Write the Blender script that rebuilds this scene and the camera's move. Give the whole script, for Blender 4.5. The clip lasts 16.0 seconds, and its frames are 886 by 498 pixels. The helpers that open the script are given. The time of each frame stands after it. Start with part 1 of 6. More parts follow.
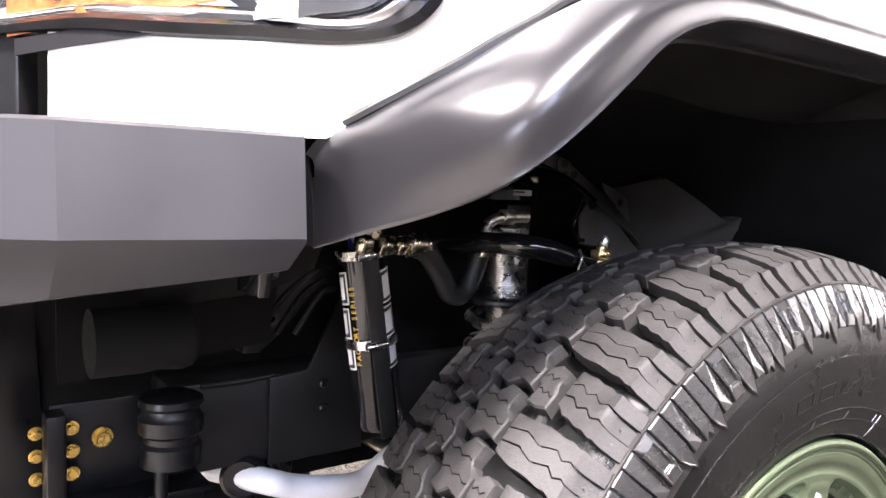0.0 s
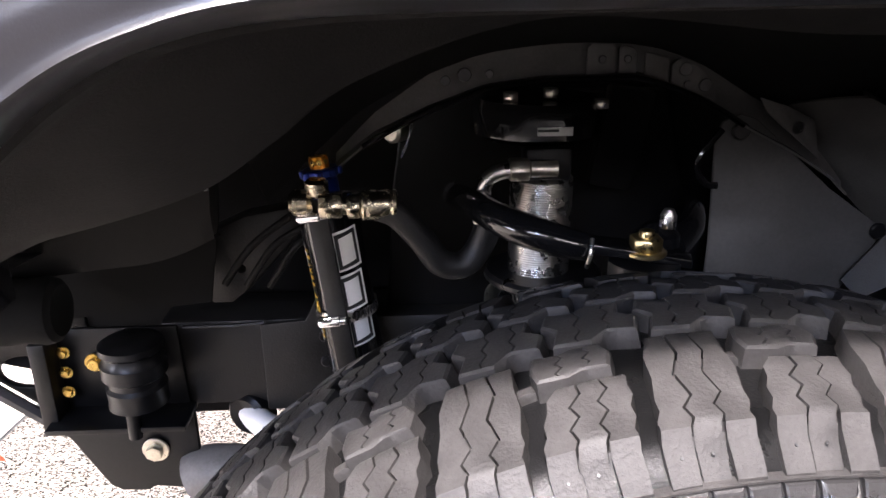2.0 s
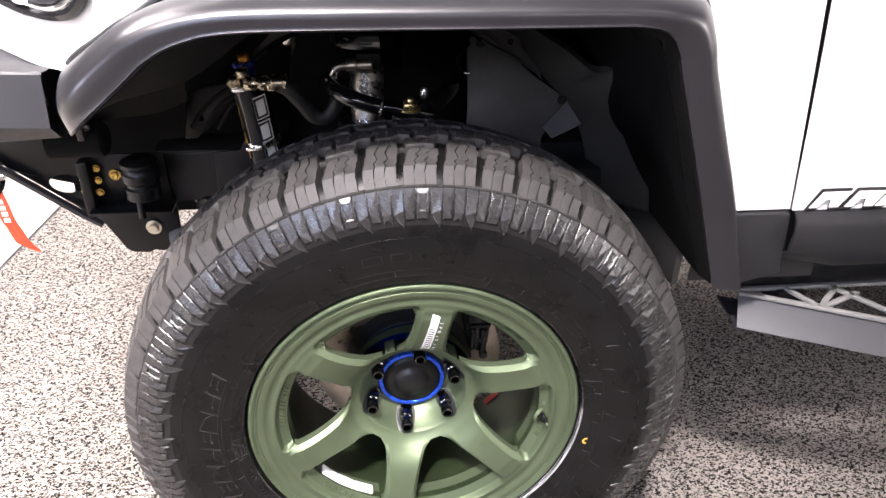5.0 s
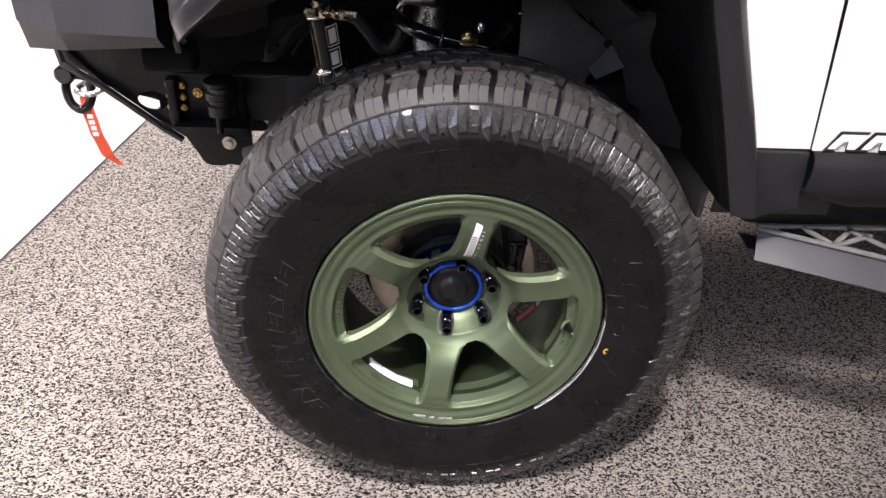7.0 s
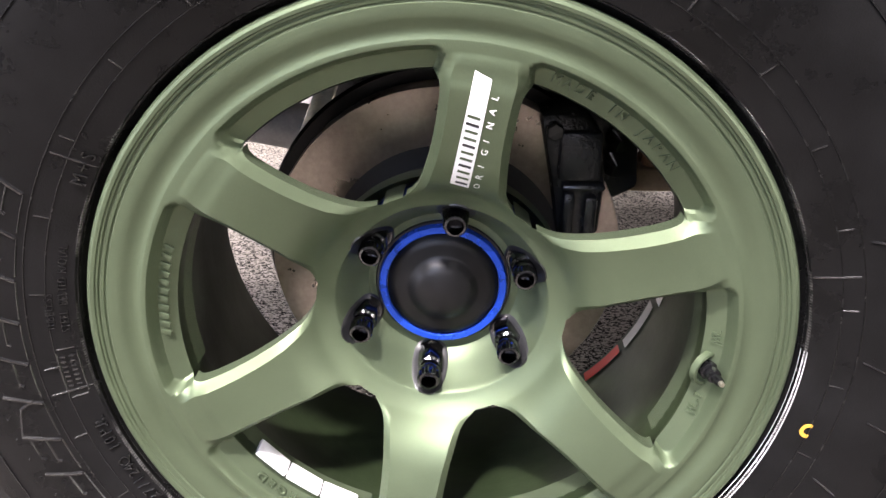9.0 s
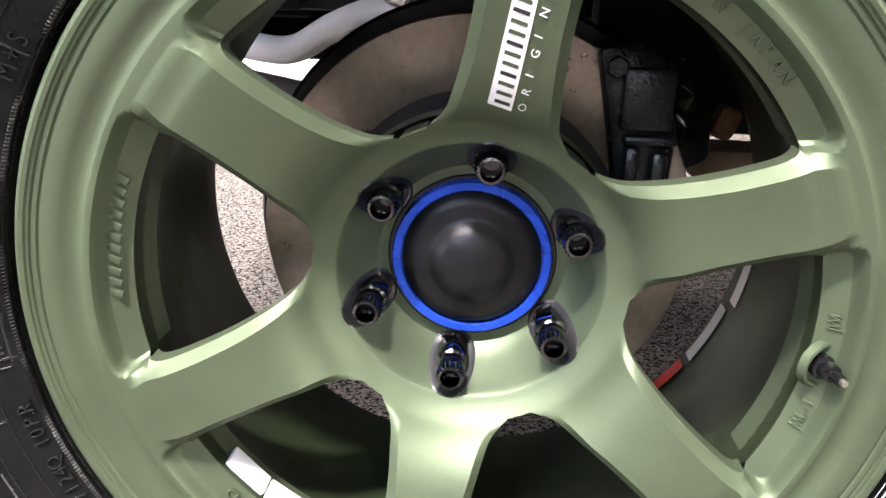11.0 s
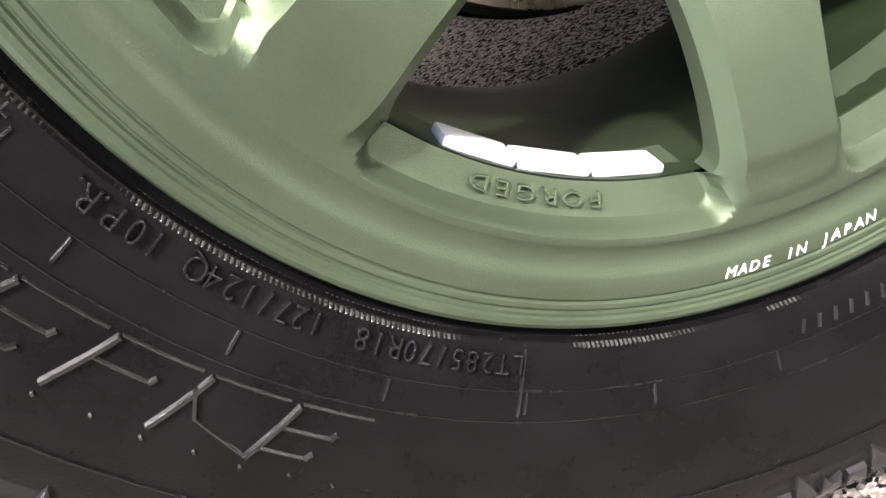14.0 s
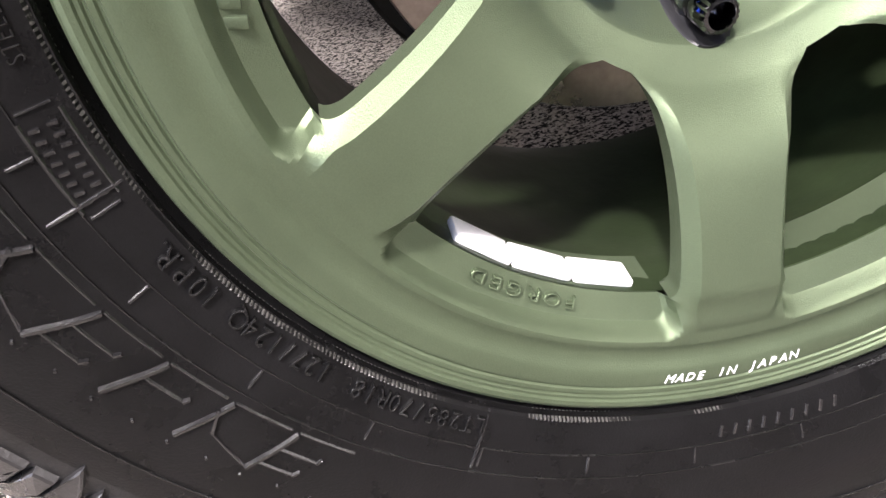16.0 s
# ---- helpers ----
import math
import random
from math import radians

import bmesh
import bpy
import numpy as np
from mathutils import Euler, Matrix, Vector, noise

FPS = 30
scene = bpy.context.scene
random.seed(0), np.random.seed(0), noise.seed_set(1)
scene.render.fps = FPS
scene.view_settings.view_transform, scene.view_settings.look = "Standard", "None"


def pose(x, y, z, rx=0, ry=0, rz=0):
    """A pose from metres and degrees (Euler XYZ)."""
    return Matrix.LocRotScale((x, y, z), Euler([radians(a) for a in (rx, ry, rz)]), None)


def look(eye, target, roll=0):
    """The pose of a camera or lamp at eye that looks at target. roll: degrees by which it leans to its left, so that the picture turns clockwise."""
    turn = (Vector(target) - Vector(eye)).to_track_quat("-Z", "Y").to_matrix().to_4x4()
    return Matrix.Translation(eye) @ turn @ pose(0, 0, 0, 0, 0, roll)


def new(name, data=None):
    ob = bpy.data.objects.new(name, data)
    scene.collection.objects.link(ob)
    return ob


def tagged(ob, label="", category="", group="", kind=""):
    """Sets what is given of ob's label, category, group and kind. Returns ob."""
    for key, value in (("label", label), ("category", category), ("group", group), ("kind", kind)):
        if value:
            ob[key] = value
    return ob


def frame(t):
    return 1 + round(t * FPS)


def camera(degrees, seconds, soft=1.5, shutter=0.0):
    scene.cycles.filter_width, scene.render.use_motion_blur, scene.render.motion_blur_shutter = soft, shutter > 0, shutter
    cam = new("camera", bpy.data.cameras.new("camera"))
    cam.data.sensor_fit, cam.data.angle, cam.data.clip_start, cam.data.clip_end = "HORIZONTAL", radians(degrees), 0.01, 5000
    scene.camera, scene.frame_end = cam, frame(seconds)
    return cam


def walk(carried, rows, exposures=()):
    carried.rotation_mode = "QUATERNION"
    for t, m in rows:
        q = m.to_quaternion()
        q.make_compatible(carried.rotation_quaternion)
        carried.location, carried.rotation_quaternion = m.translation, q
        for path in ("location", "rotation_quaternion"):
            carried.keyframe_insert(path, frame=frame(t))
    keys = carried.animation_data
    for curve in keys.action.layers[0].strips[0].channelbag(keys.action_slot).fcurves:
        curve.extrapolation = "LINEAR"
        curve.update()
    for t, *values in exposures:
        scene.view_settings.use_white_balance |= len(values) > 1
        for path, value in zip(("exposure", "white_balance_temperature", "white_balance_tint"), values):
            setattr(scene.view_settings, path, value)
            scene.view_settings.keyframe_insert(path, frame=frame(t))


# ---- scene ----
cam = camera(62.0, 16.0)
PATH = [
    (0, (-0.6676, -0.3314, 0.8819), (-0.0791, 0.4737, 0.8083), 1.77),
    (0.5, (-0.5284, -0.3517, 0.9727), (-0.0985, 0.5277, 0.7683), 1.01),
    (1, (-0.4036, -0.3998, 1.0362), (-0.1126, 0.5246, 0.7896), 0.25),
    (1.5, (-0.2947, -0.3565, 1.0441), (-0.1311, 0.5733, 0.7143), 0.37),
    (2, (-0.1764, -0.2541, 1.0098), (-0.1221, 0.6824, 0.6633), -0.33),
    (2.5, (-0.1307, -0.2266, 0.9852), (-0.1244, 0.7273, 0.6852), -0.2),
    (3, (-0.1325, -0.2381, 0.9988), (-0.1415, 0.7212, 0.7165), 0.12),
    (3.5, (-0.1071, -0.3211, 1.0474), (-0.0673, 0.6170, 0.7034), 1.06),
    (4, (-0.0936, -0.4721, 1.1159), (-0.0027, 0.4019, 0.6385), 2.32),
    (4.5, (-0.0922, -0.6747, 1.1675), (0.0217, 0.1849, 0.6694), 2.03),
    (5, (-0.0807, -0.8141, 1.2039), (0.0366, 0.0387, 0.6951), 1.75),
    (5.2, (-0.0826, -0.8506, 1.2122), (0.0286, -0.0006, 0.6973), 1.7),
    (7.3, (-0.1010, -0.9654, 1.2013), (-0.0412, -0.1351, 0.6473), 3.5),
    (7.5, (-0.0974, -0.9486, 1.1921), (-0.0301, -0.1192, 0.6374), 3.7),
    (8, (-0.0620, -0.7946, 1.0735), (0.0051, 0.0639, 0.5651), 4.44),
    (8.5, (-0.0161, -0.5880, 0.8922), (0.0159, 0.2934, 0.4208), 2.91),
    (9, (0.0165, -0.4446, 0.6982), (-0.0118, 0.4658, 0.2853), 0.69),
    (9.2, (0.0247, -0.3939, 0.6596), (-0.0220, 0.5194, 0.2550), -0.01),
    (11.3, (0.0070, -0.3597, 0.5852), (-0.0529, 0.5822, 0.2546), 2.24),
    (11.5, (0.0056, -0.3639, 0.5833), (-0.0550, 0.5755, 0.2459), 2.4),
    (12, (-0.0180, -0.3739, 0.5797), (-0.0705, 0.5465, 0.1922), -1.53),
    (12.3, (-0.0630, -0.3560, 0.5590), (-0.1970, 1.4300, -0.3310), -11.5),
    (12.5, (-0.1062, -0.3175, 0.5370), (-0.1729, 0.5368, 0.0215), -19.08),
    (13, (-0.1564, -0.2422, 0.4458), (-0.1701, 0.5990, -0.0946), -25.31),
    (13.5, (-0.1665, -0.2223, 0.4242), (-0.1489, 0.6048, -0.1377), -26.09),
    (14, (-0.1678, -0.2176, 0.4232), (-0.1577, 0.6088, -0.1399), -26.67),
    (14.5, (-0.1688, -0.2184, 0.4256), (-0.1770, 0.6122, -0.1311), -26.87),
    (15, (-0.1693, -0.2175, 0.4324), (-0.1789, 0.6196, -0.1144), -26.23),
    (15.5, (-0.1704, -0.2223, 0.4372), (-0.1782, 0.6204, -0.1011), -25.65),
    (16, (-0.1599, -0.2324, 0.4937), (-0.1404, 0.5609, -0.1148), -15.12),
]
LIGHT = [(0, 0.8), (0.5, 0.66), (1, 0.16), (1.5, 0.2), (2, 0.85), (2.5, 1.6), (3, 2.0), (3.5, 2.2), (4, 1.85), (4.5, 1.03), (5, 0.2), (7.3, -0.5), (8, -0.33), (8.5, 0.22), (9, 0.4), (11.5, 0.42), (12.5, 0.3), (16, 0.2)]
walk(cam, [(t, look(eye, target, roll)) for t, eye, target, roll in PATH], [(t, stops, 6500, 18) for t, stops in LIGHT])

# ---- world and lamps of the exhibition hall ----
hall_air = bpy.data.worlds.new("hall_air")
scene.world = hall_air
hall_air.use_nodes = True
hall_air.node_tree.nodes["Background"].inputs["Color"].default_value = (0.95, 0.97, 1.0, 1)
hall_air.node_tree.nodes["Background"].inputs["Strength"].default_value = 0.25


def hall_lamp(x, y, z, sx, sy, watts, target, colour=(1.0, 0.965, 0.94)):
    data = bpy.data.lights.new("hall_lamp", "AREA")
    data.shape, data.size, data.size_y, data.energy, data.color = "RECTANGLE", sx, sy, watts, colour
    ob = new("hall_lamp", data)
    ob.matrix_world = look((x, y, z), target)
    return ob


def stand_spot(place, target, watts, degrees):
    data = bpy.data.lights.new("stand_spot", "SPOT")
    data.energy, data.color, data.spot_size, data.spot_blend, data.shadow_soft_size = watts, (1.0, 0.965, 0.94), radians(degrees), 1.0, 0.22
    new("stand_spot", data).matrix_world = look(place, target)


stand_spot((-0.85, -2.5, 5.5), (-0.13, -0.05, 0.38), 3800, 25)
stand_spot((-1.9, -2.2, 5.4), (-1.25, 0.0, 0.1), 1500, 27)
hall_lamp(-2.0, -2.0, 5.3, 0.6, 0.3, 150, (-0.3, 0.1, 0.5))
for x, tall, watts, tint in ((-5.0, 1.4, 110, (0.86, 0.90, 1.0)), (-1.5, 0.7, 55, (0.95, 0.95, 1.0)), (2.5, 0.7, 55, (1.0, 0.97, 0.98))):
    hall_lamp(x, -8.2, 4.2, 2.4, tall, watts, (0.1, 0.3, 0.6), tint)
# unseen washers, added to brighten the walls that flare and tyre reflect
hall_lamp(9.0, -5.0, 5.8, 4.0, 0.8, 2300, (12.0, -4.8, 2.6))
hall_lamp(4.5, -6.4, 5.6, 2.0, 0.6, 170, (4.5, -9.0, 2.2))
for x in (-4.0, 3.0):
    hall_lamp(x, 7.0, 6.5, 2.4, 0.5, 300, (0.5 * x, 4.0, 0.0))
hall_lamp(-3.4, 1.0, 4.8, 1.0, 0.6, 650, (-1.0, 0.8, 0.0))
hall_lamp(2.8, -2.8, 5.0, 1.0, 0.5, 15, (0.8, 0.0, 0.4))
for k in range(4):
    hall_lamp(-1.3 - 0.42 * k, -2.3 + 0.25 * k, 3.7, 0.09, 0.6, 36, (-0.35, 0.0, 0.9))
hall_lamp(-1.5, -3.8, 3.0, 0.25, 1.2, 55, (-0.2, 0.0, 0.6), (0.45, 0.62, 1.0))
hall_lamp(-9.0, -4.6, 1.7, 2.2, 2.4, 330, (0.0, 0.0, 0.9), (0.80, 0.86, 1.0))
# unseen upright panel, added for the pale sheen on the flare
hall_lamp(8.5, -4.4, 2.6, 2.2, 2.2, 150, (0.0, -0.3, 0.9), (1.0, 0.98, 0.97))
hall_lamp(-1.5, 4.0, 4.2, 1.0, 0.5, 520, (-0.7, 1.6, 0.0))


# ---- materials ----
def node(tree, kind, **values):
    n = tree.nodes.new(kind)
    for key, value in values.items():
        n.inputs[key.replace("_", " ")].default_value = value
    return n


def material(name, colour, rough=0.5, metal=0.0, spread=0.12, scale=40.0, bump=0.0, bump_scale=300.0, coat=0.0, worn=0.0, spec=0.5):
    """A surface with a coarse and a fine variation of colour and gloss, and fine relief."""
    m = bpy.data.materials.new(name)
    m.use_nodes = True
    t = m.node_tree
    s = t.nodes["Principled BSDF"]
    s.inputs["Metallic"].default_value = metal
    s.inputs["Coat Weight"].default_value = coat
    s.inputs["Coat Roughness"].default_value = 0.06
    s.inputs["Specular IOR Level"].default_value = spec
    place = t.nodes.new("ShaderNodeTexCoord")
    coarse = node(t, "ShaderNodeTexNoise", Scale=scale, Detail=5.0, Roughness=0.6)
    fine = node(t, "ShaderNodeTexNoise", Scale=bump_scale, Detail=3.0, Roughness=0.6)
    for n in (coarse, fine):
        t.links.new(place.outputs["Object"], n.inputs["Vector"])
    ramp = t.nodes.new("ShaderNodeMapRange")
    ramp.inputs["From Min"].default_value, ramp.inputs["From Max"].default_value = 0.3, 0.7
    ramp.inputs["To Min"].default_value, ramp.inputs["To Max"].default_value = 1 - spread, 1 + spread
    t.links.new(coarse.outputs["Fac"], ramp.inputs["Value"])
    grain = t.nodes.new("ShaderNodeMapRange")
    grain.inputs["From Min"].default_value, grain.inputs["From Max"].default_value = 0.3, 0.7
    grain.inputs["To Min"].default_value, grain.inputs["To Max"].default_value = 1 - spread / 2, 1 + spread / 2
    t.links.new(fine.outputs["Fac"], grain.inputs["Value"])
    both = t.nodes.new("ShaderNodeMath")
    both.operation = "MULTIPLY"
    t.links.new(ramp.outputs[0], both.inputs[0])
    t.links.new(grain.outputs[0], both.inputs[1])
    tint = t.nodes.new("ShaderNodeVectorMath")
    tint.operation = "SCALE"
    tint.inputs[0].default_value = colour
    t.links.new(both.outputs[0], tint.inputs["Scale"])
    t.links.new(tint.outputs[0], s.inputs["Base Color"])
    gloss = t.nodes.new("ShaderNodeMapRange")
    gloss.inputs["From Min"].default_value, gloss.inputs["From Max"].default_value = 0.3, 0.7
    gloss.inputs["To Min"].default_value, gloss.inputs["To Max"].default_value = max(0.02, rough - 0.08 - worn), min(1, rough + 0.08 + worn)
    t.links.new(coarse.outputs["Fac"], gloss.inputs["Value"])
    t.links.new(gloss.outputs[0], s.inputs["Roughness"])
    if bump:
        relief = node(t, "ShaderNodeBump", Strength=bump, Distance=0.001)
        t.links.new(fine.outputs["Fac"], relief.inputs["Height"])
        t.links.new(relief.outputs[0], s.inputs["Normal"])
    return m


white_paint = material("white_paint", (0.80, 0.79, 0.75), 0.22, spread=0.02, scale=3, coat=0.6)
flare_plastic = material("flare_plastic", (0.011, 0.0105, 0.0122), 0.30, spread=0.10, scale=12, bump=0.06, bump_scale=900, spec=0.6, worn=-0.065)
bumper_steel = material("bumper_steel", (0.024, 0.0238, 0.0268), 0.5, metal=0.15, spread=0.06, scale=15, bump=0.10, bump_scale=1100)
black_paint = material("black_paint", (0.005, 0.005, 0.0055), 0.35, spread=0.25, scale=20, bump=0.1, spec=0.3)
cap_black = material("cap_black", (0.004, 0.004, 0.0044), 0.40, spread=0.2, scale=30, bump=0.1, spec=0.3)
gloss_black = material("gloss_black", (0.005, 0.005, 0.0055), 0.12, spread=0.2, scale=30)
satin_black = material("satin_black", (0.012, 0.012, 0.0125), 0.5, spread=0.3, scale=25, bump=0.15)
liner_plastic = material("liner_plastic", (0.045, 0.043, 0.040), 0.58, spread=0.25, scale=14, bump=0.25, bump_scale=500, spec=0.3)
# flare and liner plastic, darkened to paint in shade under the arch
shaded_plastic = material("shaded_plastic", (0.007, 0.0068, 0.0066), 0.66, spread=0.25, scale=14, bump=0.3, bump_scale=500, spec=0.1)
flap_rubber = material("flap_rubber", (0.062, 0.059, 0.055), 0.55, spread=0.2, scale=16, bump=0.2)
# near-black that paints in the shade deep inside the wheel housing
shade_black = material("shade_black", (0.0045, 0.0045, 0.0045), 0.8, spread=0.3, scale=20, spec=0.08)
flange_grey = material("flange_grey", (0.055, 0.053, 0.050), 0.5, spread=0.25, scale=30, bump=0.2)
frame_paint = material("frame_paint", (0.009, 0.0088, 0.0088), 0.42, spread=0.25, scale=18, bump=0.3, bump_scale=400, spec=0.22)
tyre_rubber = material("tyre_rubber", (0.0052, 0.0051, 0.0052), 0.30, spread=0.35, scale=22, bump=0.25, bump_scale=900, spec=0.16)
tread_rubber = material("tread_rubber", (0.032, 0.030, 0.029), 0.55, spread=0.30, scale=55, bump=0.5, bump_scale=420, spec=0.3)
lug_rubber = material("lug_rubber", (0.015, 0.0143, 0.0143), 0.28, spread=0.30, scale=30, bump=0.25, bump_scale=600, spec=0.7)
# tyre rubber made paler, as lit from above
lit_rubber = material("lit_rubber", (0.009, 0.0086, 0.0085), 0.42, spread=0.35, scale=40, bump=0.3, bump_scale=500, spec=0.35)
knurl_rubber = material("knurl_rubber", (0.05, 0.048, 0.044), 0.30, spread=0.6, scale=300, bump=0.3, bump_scale=900, spec=0.7)
letter_rubber = material("letter_rubber", (0.0050, 0.0049, 0.0050), 0.24, spread=0.3, scale=60, bump=0.3, bump_scale=700, spec=0.45)
rib_rubber = material("rib_rubber", (0.009, 0.0088, 0.0092), 0.16, spread=0.25, scale=30, bump=0.15, bump_scale=600, spec=0.9)
wheel_green = material("wheel_green", (0.091, 0.117, 0.070), 0.42, metal=0.6, spread=0.10, scale=9, bump=0.22, bump_scale=1400, spec=0.18)
# wheel green darkened for the shade inside the barrel
shaded_green = material("shaded_green", (0.024, 0.036, 0.016), 0.40, metal=0.45, spread=0.30, scale=9, bump=0.25, bump_scale=60, spec=0.25)
steel = material("steel", (0.55, 0.53, 0.50), 0.28, metal=1.0, spread=0.15, scale=60)
zinc = material("zinc", (0.66, 0.62, 0.52), 0.33, metal=1.0, spread=0.22, scale=70, bump=0.15)
gold_zinc = material("gold_zinc", (0.62, 0.43, 0.13), 0.3, metal=1.0, spread=0.2, scale=80)
rotor_iron = material("rotor_iron", (0.40, 0.34, 0.29), 0.33, metal=0.9, spread=0.15, scale=25, bump=0.2, bump_scale=200)
blue_anodised = material("blue_anodised", (0.02, 0.09, 0.65), 0.28, metal=0.6, spread=0.08)
spacer_blue = material("spacer_blue", (0.006, 0.024, 0.19), 0.35, metal=0.6, spread=0.1)
orange_anodised = material("orange_anodised", (0.85, 0.33, 0.03), 0.3, metal=0.6, spread=0.1)
fitting_zinc = material("fitting_zinc", (0.50, 0.44, 0.33), 0.24, metal=1.0, spread=0.3, scale=90, bump=0.25, bump_scale=500)
gold_steel = material("gold_steel", (0.56, 0.44, 0.22), 0.30, metal=1.0, spread=0.25, scale=80, bump=0.2)
dark_chrome = material("dark_chrome", (0.10, 0.10, 0.105), 0.14, metal=1.0, spread=0.2, scale=60)
cast_iron = material("cast_iron", (0.010, 0.010, 0.0105), 0.22, spread=0.3, scale=60, bump=0.8, bump_scale=320, spec=0.5)
rust = material("rust", (0.16, 0.075, 0.035), 0.8, spread=0.4, scale=90, bump=0.4)
hose_rubber = material("hose_rubber", (0.006, 0.0058, 0.0056), 0.55, spread=0.15, bump=0.3, bump_scale=400)
white_print = material("white_print", (0.80, 0.80, 0.79), 0.45, spread=0.04)
black_print = material("black_print", (0.012, 0.012, 0.013), 0.4, spread=0.05)
gold_print = material("gold_print", (0.62, 0.36, 0.05), 0.45, spread=0.05)
red_webbing = material("red_webbing", (0.60, 0.07, 0.025), 0.75, spread=0.2, scale=300, bump=0.5, bump_scale=900)
weight_white = material("weight_white", (0.82, 0.82, 0.82), 0.4, spread=0.05)
bar_white = material("bar_white", (0.82, 0.81, 0.80), 0.35, spread=0.04)
grey_tube = material("grey_tube", (0.17, 0.16, 0.15), 0.5, spread=0.2, bump=0.2)
step_steel = material("step_steel", (0.22, 0.215, 0.205), 0.42, metal=0.3, spread=0.15, bump=0.25, bump_scale=800)
cladding = material("cladding", (0.016, 0.016, 0.017), 0.36, spread=0.12, scale=10, bump=0.1, spec=0.2)
hall_paint = material("hall_paint", (0.13, 0.13, 0.13), 0.8, spread=0.08, scale=2)
booth_white = material("booth_white", (0.72, 0.71, 0.70), 0.7, spread=0.05, scale=2)
ceiling_paint = material("ceiling_paint", (0.06, 0.06, 0.065), 0.85, spread=0.08, scale=2)
red_label = material("red_label", (0.62, 0.035, 0.02), 0.4, spread=0.05)
grey_label = material("grey_label", (0.50, 0.50, 0.48), 0.4, spread=0.08)
wood = material("wood", (0.42, 0.31, 0.20), 0.6, spread=0.2, scale=40)
amber = material("amber", (0.38, 0.10, 0.03), 0.15, spread=0.35, scale=120, coat=0.8)
lamp_grey = material("lamp_grey", (0.12, 0.12, 0.125), 0.32, metal=0.7, spread=0.3, scale=90, bump=0.4, bump_scale=250)
chrome = material("chrome", (0.78, 0.78, 0.80), 0.12, metal=1.0, spread=0.1, scale=40)


def clear_glass():
    m = bpy.data.materials.new("clear_glass")
    m.use_nodes = True
    s = m.node_tree.nodes["Principled BSDF"]
    s.inputs["Transmission Weight"].default_value = 1.0
    s.inputs["Roughness"].default_value = 0.02
    s.inputs["IOR"].default_value = 1.45
    return m


glass = clear_glass()


def carpet_material(name, light, dark, share):
    """Looped carpet of pale and dark tufts, a few millimetres each."""
    m = bpy.data.materials.new(name)
    m.use_nodes = True
    t = m.node_tree
    s = t.nodes["Principled BSDF"]
    s.inputs["Roughness"].default_value = 0.95
    s.inputs["Specular IOR Level"].default_value = 0.1
    place = t.nodes.new("ShaderNodeTexCoord")
    warp = node(t, "ShaderNodeTexNoise", Scale=120.0, Detail=2.0)
    stretch = t.nodes.new("ShaderNodeMapping")
    stretch.inputs["Scale"].default_value = (0.72, 1.0, 1.0)
    t.links.new(place.outputs["Object"], stretch.inputs["Vector"])
    tuft = node(t, "ShaderNodeTexVoronoi", Scale=345.0, Randomness=1.0)
    t.links.new(stretch.outputs[0], tuft.inputs["Vector"])
    t.links.new(stretch.outputs[0], warp.inputs["Vector"])
    cell = t.nodes.new("ShaderNodeSeparateColor")
    t.links.new(tuft.outputs["Color"], cell.inputs["Color"])
    mix = t.nodes.new("ShaderNodeMath")
    mix.operation = "ADD"
    t.links.new(cell.outputs[0], mix.inputs[0])
    t.links.new(warp.outputs["Fac"], mix.inputs[1])
    ramp = t.nodes.new("ShaderNodeValToRGB")
    ramp.color_ramp.elements[0].position, ramp.color_ramp.elements[0].color = share - 0.1, (*dark, 1)
    ramp.color_ramp.elements[1].position, ramp.color_ramp.elements[1].color = share + 0.12, (*light, 1)
    half = t.nodes.new("ShaderNodeMath")
    half.operation = "MULTIPLY"
    half.inputs[1].default_value = 0.6
    t.links.new(mix.outputs[0], half.inputs[0])
    t.links.new(half.outputs[0], ramp.inputs["Fac"])
    t.links.new(ramp.outputs["Color"], s.inputs["Base Color"])
    relief = node(t, "ShaderNodeBump", Strength=0.8, Distance=0.003)
    t.links.new(tuft.outputs["Distance"], relief.inputs["Height"])
    t.links.new(relief.outputs[0], s.inputs["Normal"])
    return m


carpet = carpet_material("carpet", (0.27, 0.242, 0.216), (0.008, 0.0072, 0.0064), 0.55)
aisle_carpet = carpet_material("aisle_carpet", (0.46, 0.425, 0.385), (0.20, 0.185, 0.165), 0.38)


# ---- mesh helpers ----
def link(name, bm, mat, parent=None, label="", smooth=True, angle=35):
    me = bpy.data.meshes.new(name)
    bmesh.ops.recalc_face_normals(bm, faces=bm.faces)
    for f in bm.faces:
        f.smooth = smooth
    if smooth:
        for e in bm.edges:
            if len(e.link_faces) == 2 and e.calc_face_angle(0) > radians(angle):
                e.smooth = False
    bm.to_mesh(me)
    bm.free()
    me.materials.append(mat)
    ob = new(name, me)
    if parent:
        ob.parent = parent
    if label:
        ob["label"] = label
    return ob


def part(name, bm, mat, parent, label="", **kw):
    return link(name, bm, mat, parent, label, **kw)


def thing(name, place, label, category, group="", kind=""):
    ob = new(name)
    ob.location = place
    ob.empty_display_size = 0.05
    return tagged(ob, label, category, group, kind)


def shift(bm, m):
    bmesh.ops.transform(bm, matrix=m, verts=bm.verts)
    return bm


